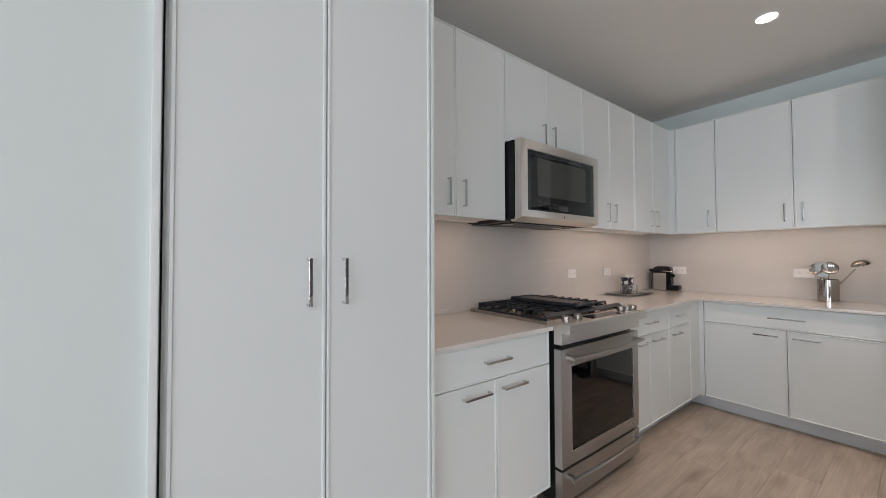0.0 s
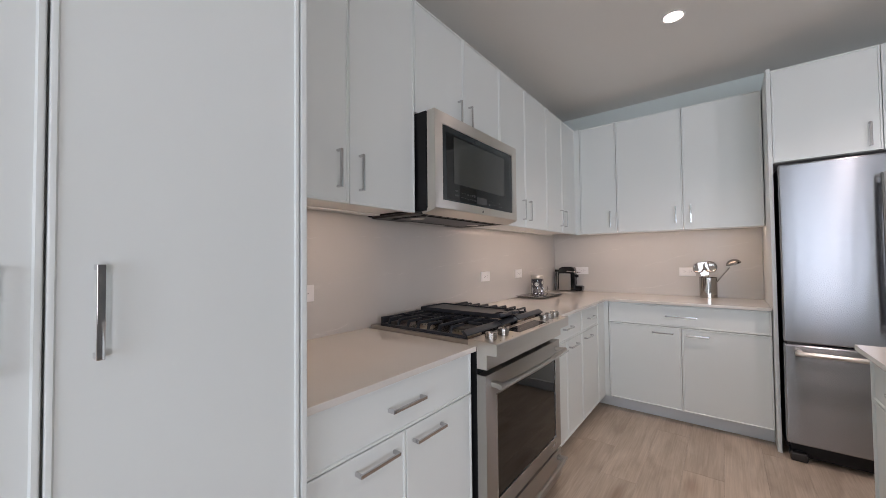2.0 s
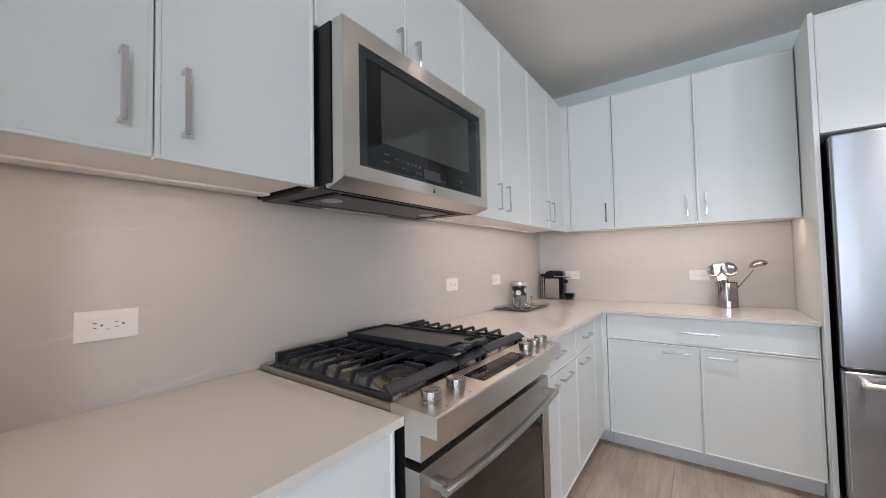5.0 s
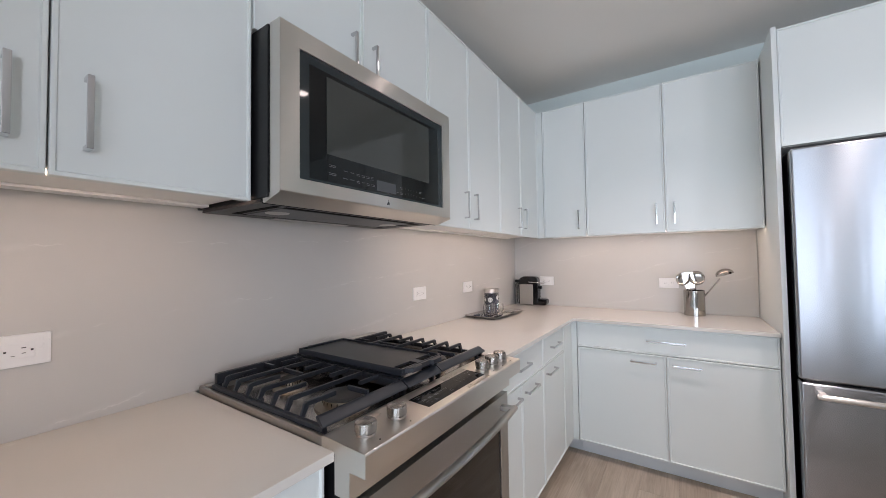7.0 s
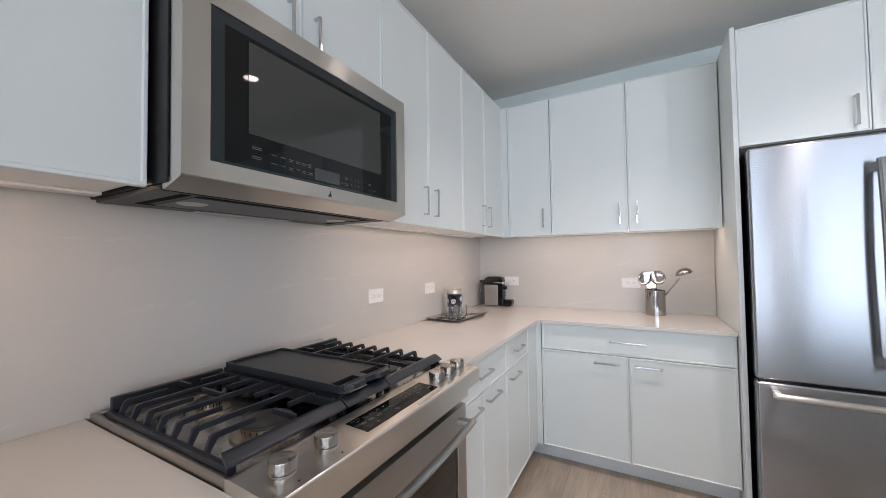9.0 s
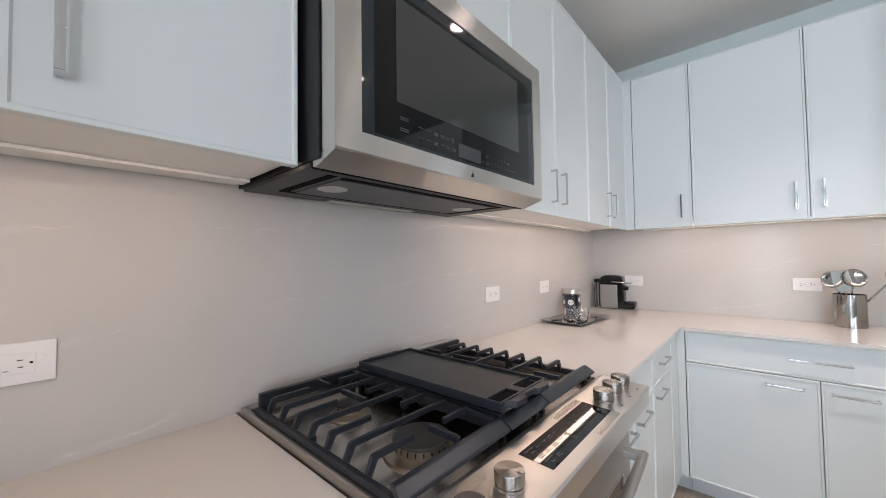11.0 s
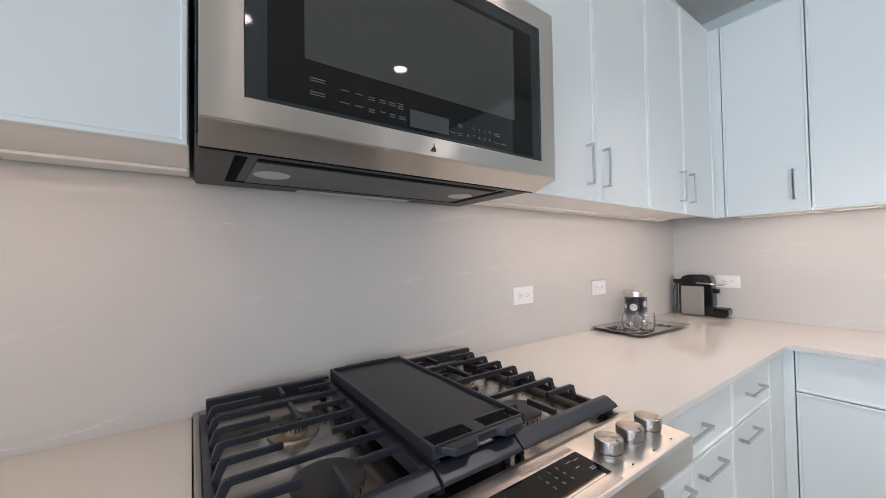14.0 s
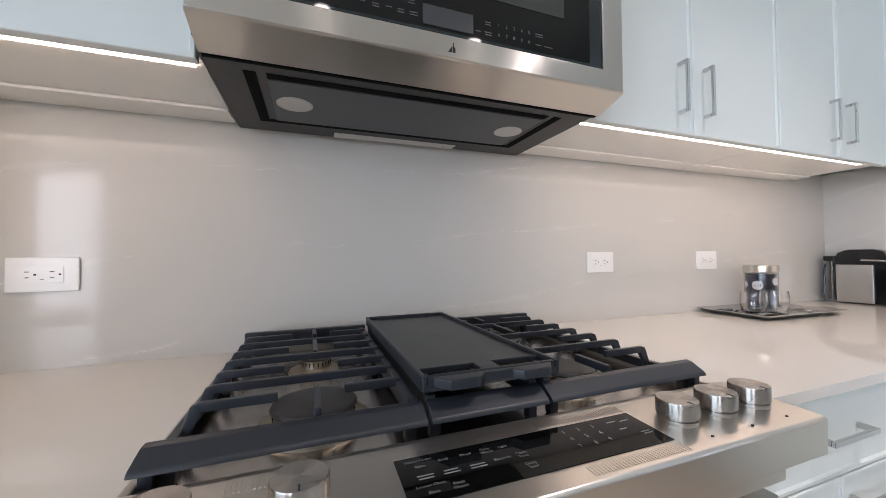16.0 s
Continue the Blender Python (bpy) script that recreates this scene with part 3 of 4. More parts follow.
tube(bm, [(0.045, -0.050, 0.640), (0.06, -0.056, 0.640), (0.45, -0.060, 0.640), (0.84, -0.056, 0.640), (0.861, -0.050, 0.640)], 0.0125, 14)
for x in (0.065, 0.841):
    box(bm, x - 0.012, x + 0.012, -0.052, 0.004, 0.631, 0.649, 0.003)
part("handle", bm, STEEL, d, "horizontal round steel bar handle")
part("kick_grille", boxed(0.02, 0.886, 0.050, 0.074, 0.02, 0.098, 0.003), BLACK, fr)
for x in (0.015, 0.82):
    part("hinge_foot", boxed(x, x + 0.075, 0.012, 0.10, 0.0, 0.052, 0.012, seg=3), GREY_METAL, fr, "dark plastic foot cover")
part("hinge_strip", boxed(0.02, 0.12, 0.012, 0.06, 0.6805, 0.6915), GREY_METAL, fr)

# ---- island ----
isl = thing("kitchen_island", pose(2.262, -0.075, 0, 0, 0, 180), "white kitchen island with drawers and chrome handles", "island")
part("body", boxed(0.0, 1.50, FRONT + 0.002, 0.86, BASE0, BASE1), PAINT, isl)
part("toe_kick", boxed(0.03, 1.47, 0.085, 0.80, 0, BASE0 - 0.001), TOE, isl)
part("corner_post", boxed(0.0, 0.012, 0.0, FRONT + 0.001, BASE0, BASE1, 0.0015), PAINT, isl)
for a, b in ((0.013, 0.507), (0.507, 1.0), (1.0, 1.499)):
    f = part("drawer_front", door_mesh(a + GAP, b - GAP, SPLIT, BASE1), PAINT, isl)
    pull(f, a + 0.302, 0.768, 0.145, False)
    f = part("door", door_mesh(a + GAP, b - GAP, BASE0, SPLIT - 0.003), PAINT, isl)
    pull(f, a + 0.380, 0.643, 0.145, False)
single("island_worktop", boxed(0.735, 2.292, -0.975, -0.045, 0.8505, COUNTER_Z, 0.0012), COUNTER, "polished pale quartz slab on the island", "worktop", group="kitchen worktops")

# ---- microwave over the range ----
mw = thing("microwave", pose(0, 0, 0), "stainless over-range microwave with dark glass door and black underside", "microwave")
part("casing", boxed(1.456, 2.206, 1.318, SPLASH_N - 0.002, 1.409, 1.840, 0.002), BLACK, mw, "black metal casing")
bm = bmesh.new()
X0, X1, YF = 1.460, 2.208, 1.272
GX0, GX1, GZ0, GZ1 = 1.514, 2.157, 1.458, 1.789
ring(bm, X0, X1, 1.4205, 1.841, GX0, GX1, GZ0, GZ1, YF, 1.315)
door = part("door", bm, STEEL, mw, "brushed stainless door frame")
bm = prism(bmesh.new(), [(YF, 1.4202), (YF + 0.003, 1.416), (1.338, 1.396), (1.345, 1.399), (1.345, 1.4202)], "x", X0, X1)
part("door_lower_edge", bm, STEEL, door, "sloping brushed steel lower edge")
glass = part("door_glass", boxed(GX0 + 0.001, GX1 - 0.001, YF + 0.0035, 1.314, GZ0 + 0.001, GZ1 - 0.001), BORDER_GLASS, door, "slate-tinted glass panel")
part("inner_panel", boxed(GX0 + 0.030, GX1 - 0.030, YF + 0.0031, YF + 0.0036, GZ0 + 0.007, GZ1 - 0.026), DARK_GLASS, door, "black printed field behind the glass")
part("viewing_window", boxed(1.597, 2.066, YF + 0.0020, YF + 0.0034, 1.540, 1.752), SCREEN_GLASS, door, "tinted viewing window")
part("display", boxed(1.786, 1.876, YF + 0.0016, YF + 0.0034, 1.470, 1.503), DISPLAY, door, "grey display field")
bm = bmesh.new()
for x, z, w, n in ((1.617, 1.512, 0.024, 2), (1.617, 1.490, 0.024, 2), (1.662, 1.505, 0.015, 1), (1.662, 1.484, 0.017, 1), (1.687, 1.505, 0.013, 1), (1.687, 1.484, 0.014, 1),
                   (1.710, 1.505, 0.012, 2), (1.710, 1.484, 0.011, 2), (1.731, 1.505, 0.013, 2), (1.731, 1.484, 0.010, 1), (1.750, 1.505, 0.014, 2),
                   (1.750, 1.484, 0.011, 2), (1.767, 1.507, 0.011, 3), (1.771, 1.484, 0.014, 2), (1.905, 1.497, 0.011, 2), (1.905, 1.479, 0.013, 2),
                   (2.010, 1.497, 0.016, 2), (2.008, 1.477, 0.012, 1), (2.030, 1.477, 0.018, 1), (1.886, 1.478, 0.010, 1)):
    for k in range(n):
        box(bm, x - w / 2, x + w / 2, YF + 0.0026, YF + 0.0034, z - k * 0.0042, z - k * 0.0042 + 0.0014)
tagged(part("key_legends", bm, FAINT_PRINT, door, "small pale key legends"), kind="stuff")
for i, ch in enumerate("1234567890"):
    letters(ch, 0.0085, FAINT_PRINT, "key_digit", door, 1.926 + 0.0155 * (i % 5), YF + 0.0028, 1.494 - 0.017 * (i // 5), 90)
bm = prism(bmesh.new(), [(1.829, 1.430), (1.836, 1.430), (1.836, 1.440), (1.8335, 1.437)], "y", YF - 0.0008, YF + 0.0005)
prism(bm, [(1.837, 1.430), (1.8415, 1.430), (1.8415, 1.4365), (1.8385, 1.4405), (1.8385, 1.447), (1.837, 1.445)], "y", YF - 0.0008, YF + 0.0005)
part("maker_mark", bm, DARK_PRINT, door, "small black sail-shaped mark")
# solid black strip in place of the shade behind the door edge
part("gap_shade_strip", boxed(1.462, 2.206, 1.3455, 1.3520, 1.3965, 1.3995), SLOT, mw, "black strip that paints in the shade of the gap behind the door edge")
# underside: a shallow tray with a black slot frame, a filter plate and two lamp lenses
part("underside", boxed(1.459, 2.205, 1.3525, 1.672, 1.399, 1.4085, 0.0015), GREY_METAL, mw, "dark grey underside plate")
for x0, x1, y0, y1 in ((1.511, 1.530, 1.380, 1.606), (2.122, 2.141, 1.380, 1.606), (1.546, 2.107, 1.380, 1.396), (1.5305, 2.1215, 1.592, 1.606)):
    part("vent_slot", boxed(x0, x1, y0, y1, 1.3978, 1.4005), SLOT, mw, "black slot beside the filter plate")
part("filter_plate", boxed(1.546, 2.107, 1.399, 1.590, 1.3965, 1.400, 0.001), PLATE, mw, "blue-grey filter plate")
for x in (1.586, 2.068):
    part("lamp_lens", lathe(bmesh.new(), [(0, 1.3942), (0.030, 1.3942), (0.034, 1.3955), (0.034, 1.3975)], x, 1.489), LENS, mw, "round frosted lamp lens")
part("rating_label", boxed(1.670, 1.990, 1.636, 1.668, 1.3975, 1.3995), PAPER, mw, "pale paper label strip")

# ---- range ----
RX0, RX1 = 1.4570, 2.2105
rg = thing("range", pose(0, 0, 0), "slide-in stainless gas range with cast iron grates and glass oven door", "range")
part("side_body", boxed(RX0 + 0.004, RX1 - 0.004, 1.075, 1.66, 0.03, 0.858, 0.003), BLACK, rg, "black enamelled body")
# cooktop: steel rim lapping the worktop round a sunk dark pan
bm = bmesh.new()
RIM = 0.8870
for a in ((RX0 - 0.0005, RX0 + 0.012, 1.088, 1.682), (RX1 - 0.012, RX1 + 0.0005, 1.088, 1.682), (RX0 + 0.012, RX1 - 0.012, 1.652, 1.682)):
    box(bm, *a, 0.8645, RIM, 0.004, 3)
part("cooktop_rim", bm, RIM_STEEL, rg, "brushed steel rim")
part("cooktop_pan", boxed(RX0 + 0.010, RX1 - 0.010, 1.085, 1.655, 0.8635, 0.8715), PAN, rg, "dark glossy cooktop pan")
bm = boxed(1.78, RX1 - 0.03, 1.637, 1.682, 0.8875, 0.923, 0.003)
part("rear_vent_trim", bm, STEEL_TOP, rg)
# control fascia: a gently sloping top, an upright lip and a set-back apron
bm = bmesh.new()
prism(bm, [(1.112, 0.8905), (1.100, 0.8935), (0.987, 0.8885), (0.984, 0.885), (0.985, 0.842), (1.028, 0.842), (1.028, 0.786), (1.072, 0.786), (1.072, 0.866), (1.112, 0.866)], "x", RX0 - 0.004, RX1 + 0.004, 0.0012)
fascia = part("control_fascia", bm, STEEL_TOP, rg, "brushed steel control fascia")


def on_fascia(y):
    return 0.8885 + (y - 0.987) * 0.0442


TILT_F = math.degrees(math.atan(0.0442))
glass = part("control_glass", prism(bmesh.new(), [(1.011, on_fascia(1.011) - 0.002), (1.011, on_fascia(1.011) + 0.0008), (1.075, on_fascia(1.075) + 0.0008), (1.075, on_fascia(1.075) - 0.002)], "x", 1.690, 1.985), DARK_GLASS, fascia, "black glass touch panel")
for text, x, y in (("Upper Oven", 1.712, 1.066), ("Bake", 1.712, 1.057), ("Broil", 1.736, 1.060), ("Proof", 1.760, 1.060), ("Keep\nWarm", 1.782, 1.062), ("Light", 1.802, 1.060),
                   ("Favorite", 1.792, 1.042), ("Cook\nTime", 1.814, 1.044), ("Delay\nStart", 1.814, 1.026), ("Lower Oven", 1.714, 1.029), ("Bake", 1.714, 1.020), ("Keep\nWarm", 1.738, 1.024)):
    letters(text, 0.0054, PRINT, "legend", glass, x, y, on_fascia(y) + 0.0012, TILT_F)
for i, ch in enumerate("1234567890"):
    y = 1.060 - 0.014 * (i // 3)
    letters(ch, 0.0085, PRINT, "key_digit", glass, 1.880 + 0.020 * (i % 3) + (0.06 if i == 9 else 0), y if i < 9 else 1.032, on_fascia(y) + 0.0012, TILT_F)
bm = bmesh.new()
for x, y, w in ((1.713, 1.044, 0.016), (1.713, 1.040, 0.014), (1.738, 1.044, 0.014), (1.738, 1.040, 0.016), (1.765, 1.043, 0.016), (1.765, 1.039, 0.017),
                (1.948, 1.062, 0.012), (1.966, 1.060, 0.012), (1.950, 1.046, 0.010), (1.970, 1.034, 0.012), (1.970, 1.030, 0.012)):
    box(bm, x - w / 2, x + w / 2, y, y + 0.0013, on_fascia(y) + 0.0007, on_fascia(y) + 0.0013)
tagged(part("small_legends", bm, PRINT, glass), kind="stuff")
KNOB_AT = (1.510, 1.607, 2.031, 2.100, 2.166)
for x in KNOB_AT:
    y = 1.042
    z = on_fascia(y)
    k = part("knob", lathe(bmesh.new(), [(0, -0.001), (0.0210, -0.001), (0.0218, 0.001), (0.0218, 0.0045), (0.0195, 0.005), (0.0195, 0.0070), (0.0228, 0.0075),
                                         (0.0233, 0.0085), (0.0230, 0.0245), (0.0222, 0.0260), (0, 0.0260)], x, y, z, 40), KNOB, rg, "turned steel control knob")
    part("pointer", boxed(x - 0.0008, x + 0.0008, y - 0.0215, y - 0.013, z + 0.0258, z + 0.0264), DARK_PRINT, k)
    bm = bmesh.new()
    box(bm, x - 0.002, x + 0.002, y - 0.041, y - 0.040, z - 0.0025, z - 0.0003)
    box(bm, x - 0.0006, x + 0.0006, y - 0.042, y - 0.039, z - 0.0025, z - 0.0003)
    part("knob_mark", bm, DARK_PRINT, fascia)
# ribbed strips pressed into the fascia
for x0, x1 in ((1.545, 1.600), (1.86, 1.99)):
    bm = bmesh.new()
    n = int((x1 - x0) / 0.004)
    for i in range(n):
        for y0, y1 in (((1.078, 1.096),) if x0 < 1.7 else ((0.992, 1.006), (1.080, 1.096))):
            box(bm, x0 + i * 0.004, x0 + i * 0.004 + 0.0016, y0, y1, on_fascia(y0) - 0.001, on_fascia(y1) + 0.0003)
    tagged(part("ribbed_strip", bm, STEEL_TOP, fascia), kind="stuff")

# burners
for x, y, r in ((1.624, 1.480, 0.026), (1.620, 1.240, 0.050), (2.041, 1.466, 0.032), (2.025, 1.240, 0.044)):
    b = part("burner", lathe(bmesh.new(), [(0, 0.8716), (r + 0.024, 0.8716), (r + 0.022, 0.8760), (r + 0.006, 0.8790), (r + 0.002, 0.8800), (r + 0.001, 0.895), (0, 0.895)], x, y, 0), BRASS, rg, "brass burner ring")
    part("burner_cap", lathe(bmesh.new(), [(0, 0.8952), (r + 0.003, 0.8952), (r + 0.005, 0.8975), (r + 0.003, 0.9010), (r - 0.004, 0.9030), (0, 0.9035)], x, y, 0), CAP, b, "black enamelled burner cap")
    bm = bmesh.new()
    for i in range(22):
        a = 2 * math.pi * i / 22
        box(bm, x + (r + 0.0012) * math.cos(a) - 0.0009, x + (r + 0.0012) * math.cos(a) + 0.0009, y + (r + 0.0012) * math.sin(a) - 0.0009, y + (r + 0.0012) * math.sin(a) + 0.0009, 0.884, 0.892)
    part("flame_ports", bm, SLOT, b)
part("burner", lathe(bmesh.new(), [(0, 0.8716), (0.04, 0.8716), (0.042, 0.880), (0, 0.884)], 1.84, 1.38), CAP, rg)

TOP, BAR, LOW = 0.926, 0.0043, 0.885


def bar_x(bm, xa, xb, y, knee_a=0, knee_b=0):
    """A grate bar along x; a knee bends an end down to the pan."""
    if knee_a:
        xa2 = xa + 0.022
        prism(bm, [(xa, LOW), (xa + 0.010, LOW), (xa2 + 0.004, TOP - 0.012), (xa2, TOP), (xa2 - 0.008, TOP - 0.003)], "y", y - BAR, y + BAR, 0.0015)
        xa = xa2
    if knee_b:
        xb2 = xb - 0.022
        prism(bm, [(xb, LOW), (xb - 0.010, LOW), (xb2 - 0.004, TOP - 0.012), (xb2, TOP), (xb2 + 0.008, TOP - 0.003)], "y", y - BAR, y + BAR, 0.0015)
        xb = xb2
    box(bm, xa, xb, y - BAR, y + BAR, TOP - 0.0115, TOP, 0.002)


def bar_y(bm, x, ya, yb, drop=0.013):
    box(bm, x - BAR, x + BAR, ya, yb, TOP - drop, TOP - 0.0003, 0.002)


def front_rail(bm, x0, x1, slant0=0.0, slant1=0.0):
    """The broad rail at the front: a sloping apron with a rolled top."""
    out = [(1.119, 0.899), (1.122, 0.9045), (1.140, 0.9165), (1.147, 0.9185), (1.154, 0.915), (1.148, 0.906), (1.131, 0.899)]
    v0 = [bm.verts.new((x0 + slant0 * (1.168 - y) / 0.06, y, z)) for y, z in out]
    v1 = [bm.verts.new((x1 + slant1 * (1.168 - y) / 0.06, y, z)) for y, z in out]
    fs = [bm.faces.new(v0), bm.faces.new(v1[::-1])] + [bm.faces.new((v0[i], v1[i], v1[(i + 1) % 7], v0[(i + 1) % 7])) for i in range(7)]
    bmesh.ops.recalc_face_normals(bm, faces=fs)
    bmesh.ops.bevel(bm, geom=list({e for f in fs for e in f.edges}), offset=0.002, segments=2, affect="EDGES", profile=0.5, clamp_overlap=True)


def feet(bm, xs, ys):
    for x in xs:
        for y in ys:
            box(bm, x - 0.007, x + 0.007, y - 0.007, y + 0.007, 0.8714, 0.900, 0.003)


YS_ = [1.218 + 0.0605 * i for i in range(7)]
# outer grates: full bars and stubs by turns, with knees at the outer side
for side in (0, 1):
    x0, x1 = (1.466, 1.741) if side == 0 else (1.910, 2.203)
    bm = bmesh.new()
    front_rail(bm, x0 + (0.006 if side == 0 else 0), x1 - (0.010 if side == 1 else 0), -0.012 if side == 0 else 0.0, 0.0 if side == 0 else 0.012)
    box(bm, x0 + 0.012, x1 - 0.002, 1.618, 1.634, 0.896, TOP + 0.001, 0.003)
    inner = x1 - 0.012 if side == 0 else x0 + 0.012
    box(bm, inner - 0.006, inner + 0.006, 1.148, 1.62, 0.898, TOP - 0.004, 0.002)
    outer = x0 + 0.008 if side == 0 else x1 - 0.008
    box(bm, outer - 0.006, outer + 0.006, 1.13, 1.625, LOW - 0.003, LOW + 0.013, 0.002)
    for i, y in enumerate(YS_):
        lo, hi = x0 + 0.006, x1 - 0.010
        if side == 1:
            lo, hi = x0 + 0.010, x1 - 0.006
        if i % 2:
            bar_x(bm, lo, hi, y, side == 0, side == 1)
        elif side == 0:
            bar_x(bm, lo, lo + 0.105, y, 1, 0)
            bar_x(bm, hi - 0.075, hi, y)
        else:
            bar_x(bm, hi - 0.105, hi, y, 0, 1)
            bar_x(bm, lo, lo + 0.075, y)
    cx = 1.622 if side == 0 else 2.034
    bar_y(bm, cx, 1.565, 1.622), bar_y(bm, cx, 1.415, 1.510), bar_y(bm, cx, 1.150, 1.222)
    feet(bm, (x0 + 0.02, x1 - 0.015), (1.150, 1.40, 1.622))
    part("grate", bm, IRON, rg, "cast iron grate with finger bars")
bm = bmesh.new()
front_rail(bm, 1.745, 1.906)
box(bm, 1.747, 1.905, 1.618, 1.634, 0.896, TOP + 0.001, 0.003)
for x in (1.753, 1.899):
    box(bm, x - 0.006, x + 0.006, 1.148, 1.622, 0.898, TOP - 0.004, 0.002)
for y in YS_:
    bar_x(bm, 1.753, 1.899, y)
feet(bm, (1.757, 1.895), (1.150, 1.622))
part("grate", bm, IRON, rg, "cast iron centre grate")

# griddle resting on the centre grate
gd = thing("griddle", pose(1.838, 1.372, TOP + 0.0018), "flat black cast iron griddle plate resting on the grates", "griddle")
gx, gy0, gy1 = 0.099, -0.232, 0.238
part("plate", boxed(-gx, gx, gy0, gy1, 0, 0.010, 0.003), IRON, gd)
for a in ((-gx, -gx + 0.007, gy0, gy1), (gx - 0.007, gx, gy0, gy1), (-gx + 0.0072, gx - 0.0072, gy1 - 0.007, gy1), (-gx + 0.0072, gx - 0.0072, gy0, gy0 + 0.007)):
    part("rim", boxed(*a, 0.004, 0.020, 0.0025), IRON, gd)
part("grease_dam", boxed(-gx + 0.0072, gx - 0.0072, gy0 + 0.042, gy0 + 0.047, 0.004, 0.0165, 0.0015), IRON, gd)
part("well_bridge", boxed(-0.014, 0.014, gy0 + 0.0072, gy0 + 0.0418, 0.004, 0.0175, 0.002), IRON, gd)
part("front_grip", prism(bmesh.new(), [(-0.085, gy0 - 0.0002), (0.085, gy0 - 0.0002), (0.070, gy0 - 0.020), (0.030, gy0 - 0.020), (0.020, gy0 - 0.009), (-0.020, gy0 - 0.009), (-0.030, gy0 - 0.020), (-0.070, gy0 - 0.020)], "z", 0.006, 0.019, 0.002), IRON, gd)
part("rear_grip", boxed(-0.055, 0.055, gy1 + 0.0002, gy1 + 0.014, 0.006, 0.018, 0.003), IRON, gd)
part("cooking_surface", boxed(-gx + 0.0065, gx - 0.0065, gy0 + 0.0475, gy1 - 0.0065, 0.0095, 0.0135), GRIDDLE, gd, "smooth dark cooking surface")
for x0, x1 in ((-0.080, -0.020), (0.020, 0.080)):
    part("grease_well", boxed(x0, x1, gy0 + 0.010, gy0 + 0.040, 0.0102, 0.0110), SLOT, gd)

# oven door, lower drawer
def bowed_handle(bm, z, y, bow=0.016, r=0.0125):
    xs = [RX0 + 0.03 + (RX1 - RX0 - 0.06) * i / 16 for i in range(17)]
    mid = (RX0 + RX1) / 2
    tube(bm, [(x, y - bow * (1 - ((x - mid) / (xs[-1] - mid)) ** 2), z) for x in xs], r, 12, 0.75)
    for x in (xs[0] + 0.02, xs[-1] - 0.02):
        box(bm, x - 0.014, x + 0.014, y - 0.006, 1.040, z - 0.010, z + 0.010, 0.004)


DY = 1.035
WX0, WX1, WZ0, WZ1 = 1.535, 2.148, 0.268, 0.676
bm = bmesh.new()
ring(bm, RX0, RX1, 0.205, 0.762, WX0, WX1, WZ0, WZ1, DY, 1.0745)
od = part("oven_door", bm, SHADED_OVEN_STEEL, rg, "brushed steel oven door frame")
part("oven_window", boxed(WX0 + 0.001, WX1 - 0.001, DY + 0.003, 1.070, WZ0 + 0.001, WZ1 - 0.001), DARK_GLASS, od, "black oven glass")
bm = bmesh.new()
for a in ((WX0, WX0 + 0.004, WZ0, WZ1), (WX1 - 0.004, WX1, WZ0, WZ1), (WX0, WX1, WZ0, WZ0 + 0.004), (WX0, WX1, WZ1 - 0.004, WZ1)):
    box(bm, a[0], a[1], DY - 0.0015, DY + 0.004, a[2], a[3], 0.001)
part("window_trim", bm, CHROME, od, "thin bright trim")
bm = bmesh.new()
bowed_handle(bm, 0.722, 0.995)
part("handle", bm, SHADED_OVEN_STEEL, od, "bowed brushed steel handle")
bm = bmesh.new()
for x, w in ((2.085, 0.010), (2.101, 0.010), (2.120, 0.016)):
    box(bm, x, x + w, DY - 0.0012, DY + 0.001, 0.232, 0.248, 0.001)
part("maker_mark", bm, KNOB, od, "small raised metal badge")
dr = part("warming_drawer", boxed(RX0, RX1, DY, 1.0745, 0.045, 0.192, 0.002), SHADED_OVEN_STEEL, rg, "brushed steel lower drawer")
bm = bmesh.new()
bowed_handle(bm, 0.160, 1.000, 0.012, 0.011)
part("handle", bm, SHADED_OVEN_STEEL, dr, "bowed brushed steel handle")
for x in (RX0 + 0.04, RX1 - 0.04):
    for y in (1.11, 1.62):
        part("foot", lathe(bmesh.new(), [(0, 0), (0.018, 0), (0.016, 0.012), (0.012, 0.031), (0, 0.031)], x, y, 0, 16), BLACK, rg)

# ---- power outlets ----
def outlet(m, wide, label):
    o = thing("power_outlet", m, label, "outlet", "splashback outlets")
    w, h = (0.0575, 0.035) if wide else (0.0575, 0.036)
    part("cover_plate", boxed(-w, w, -0.006, 0, -h, h, 0.0018), PLASTIC, o)
    f = part("receptacle", boxed(-0.0335, 0.0335, -0.0075, -0.0055, -0.0168, 0.0168, 0.0008), PLASTIC, o)
    bm = bmesh.new()
    for s in (-1, 1):
        cx = s * 0.0195
        box(bm, cx - 0.0075, cx - 0.0005, -0.0080, -0.0070, 0.0050, 0.0066)
        box(bm, cx - 0.0065, cx - 0.0005, -0.0080, -0.0070, -0.0066, -0.0050)
        box(bm, cx + 0.0065, cx + 0.0105, -0.0080, -0.0070, -0.0018, 0.0018, 0.0008)
    box(bm, -0.0028, 0.0028, -0.0080, -0.0070, -0.0105, -0.0095)
    part("slots", bm, SLOT, f)
    for s in (-1, 1):
        bm = lathe(bmesh.new(), [(0, -0.0008), (0.0032, -0.0008), (0.0032, 0.0008), (0, 0.0008)], 0, 0, 0, 14)
        bmesh.ops.transform(bm, matrix=pose(s * 0.048, -0.0062, 0, 90), verts=bm.verts[:])
        part("screw", bm, PLASTIC, o)


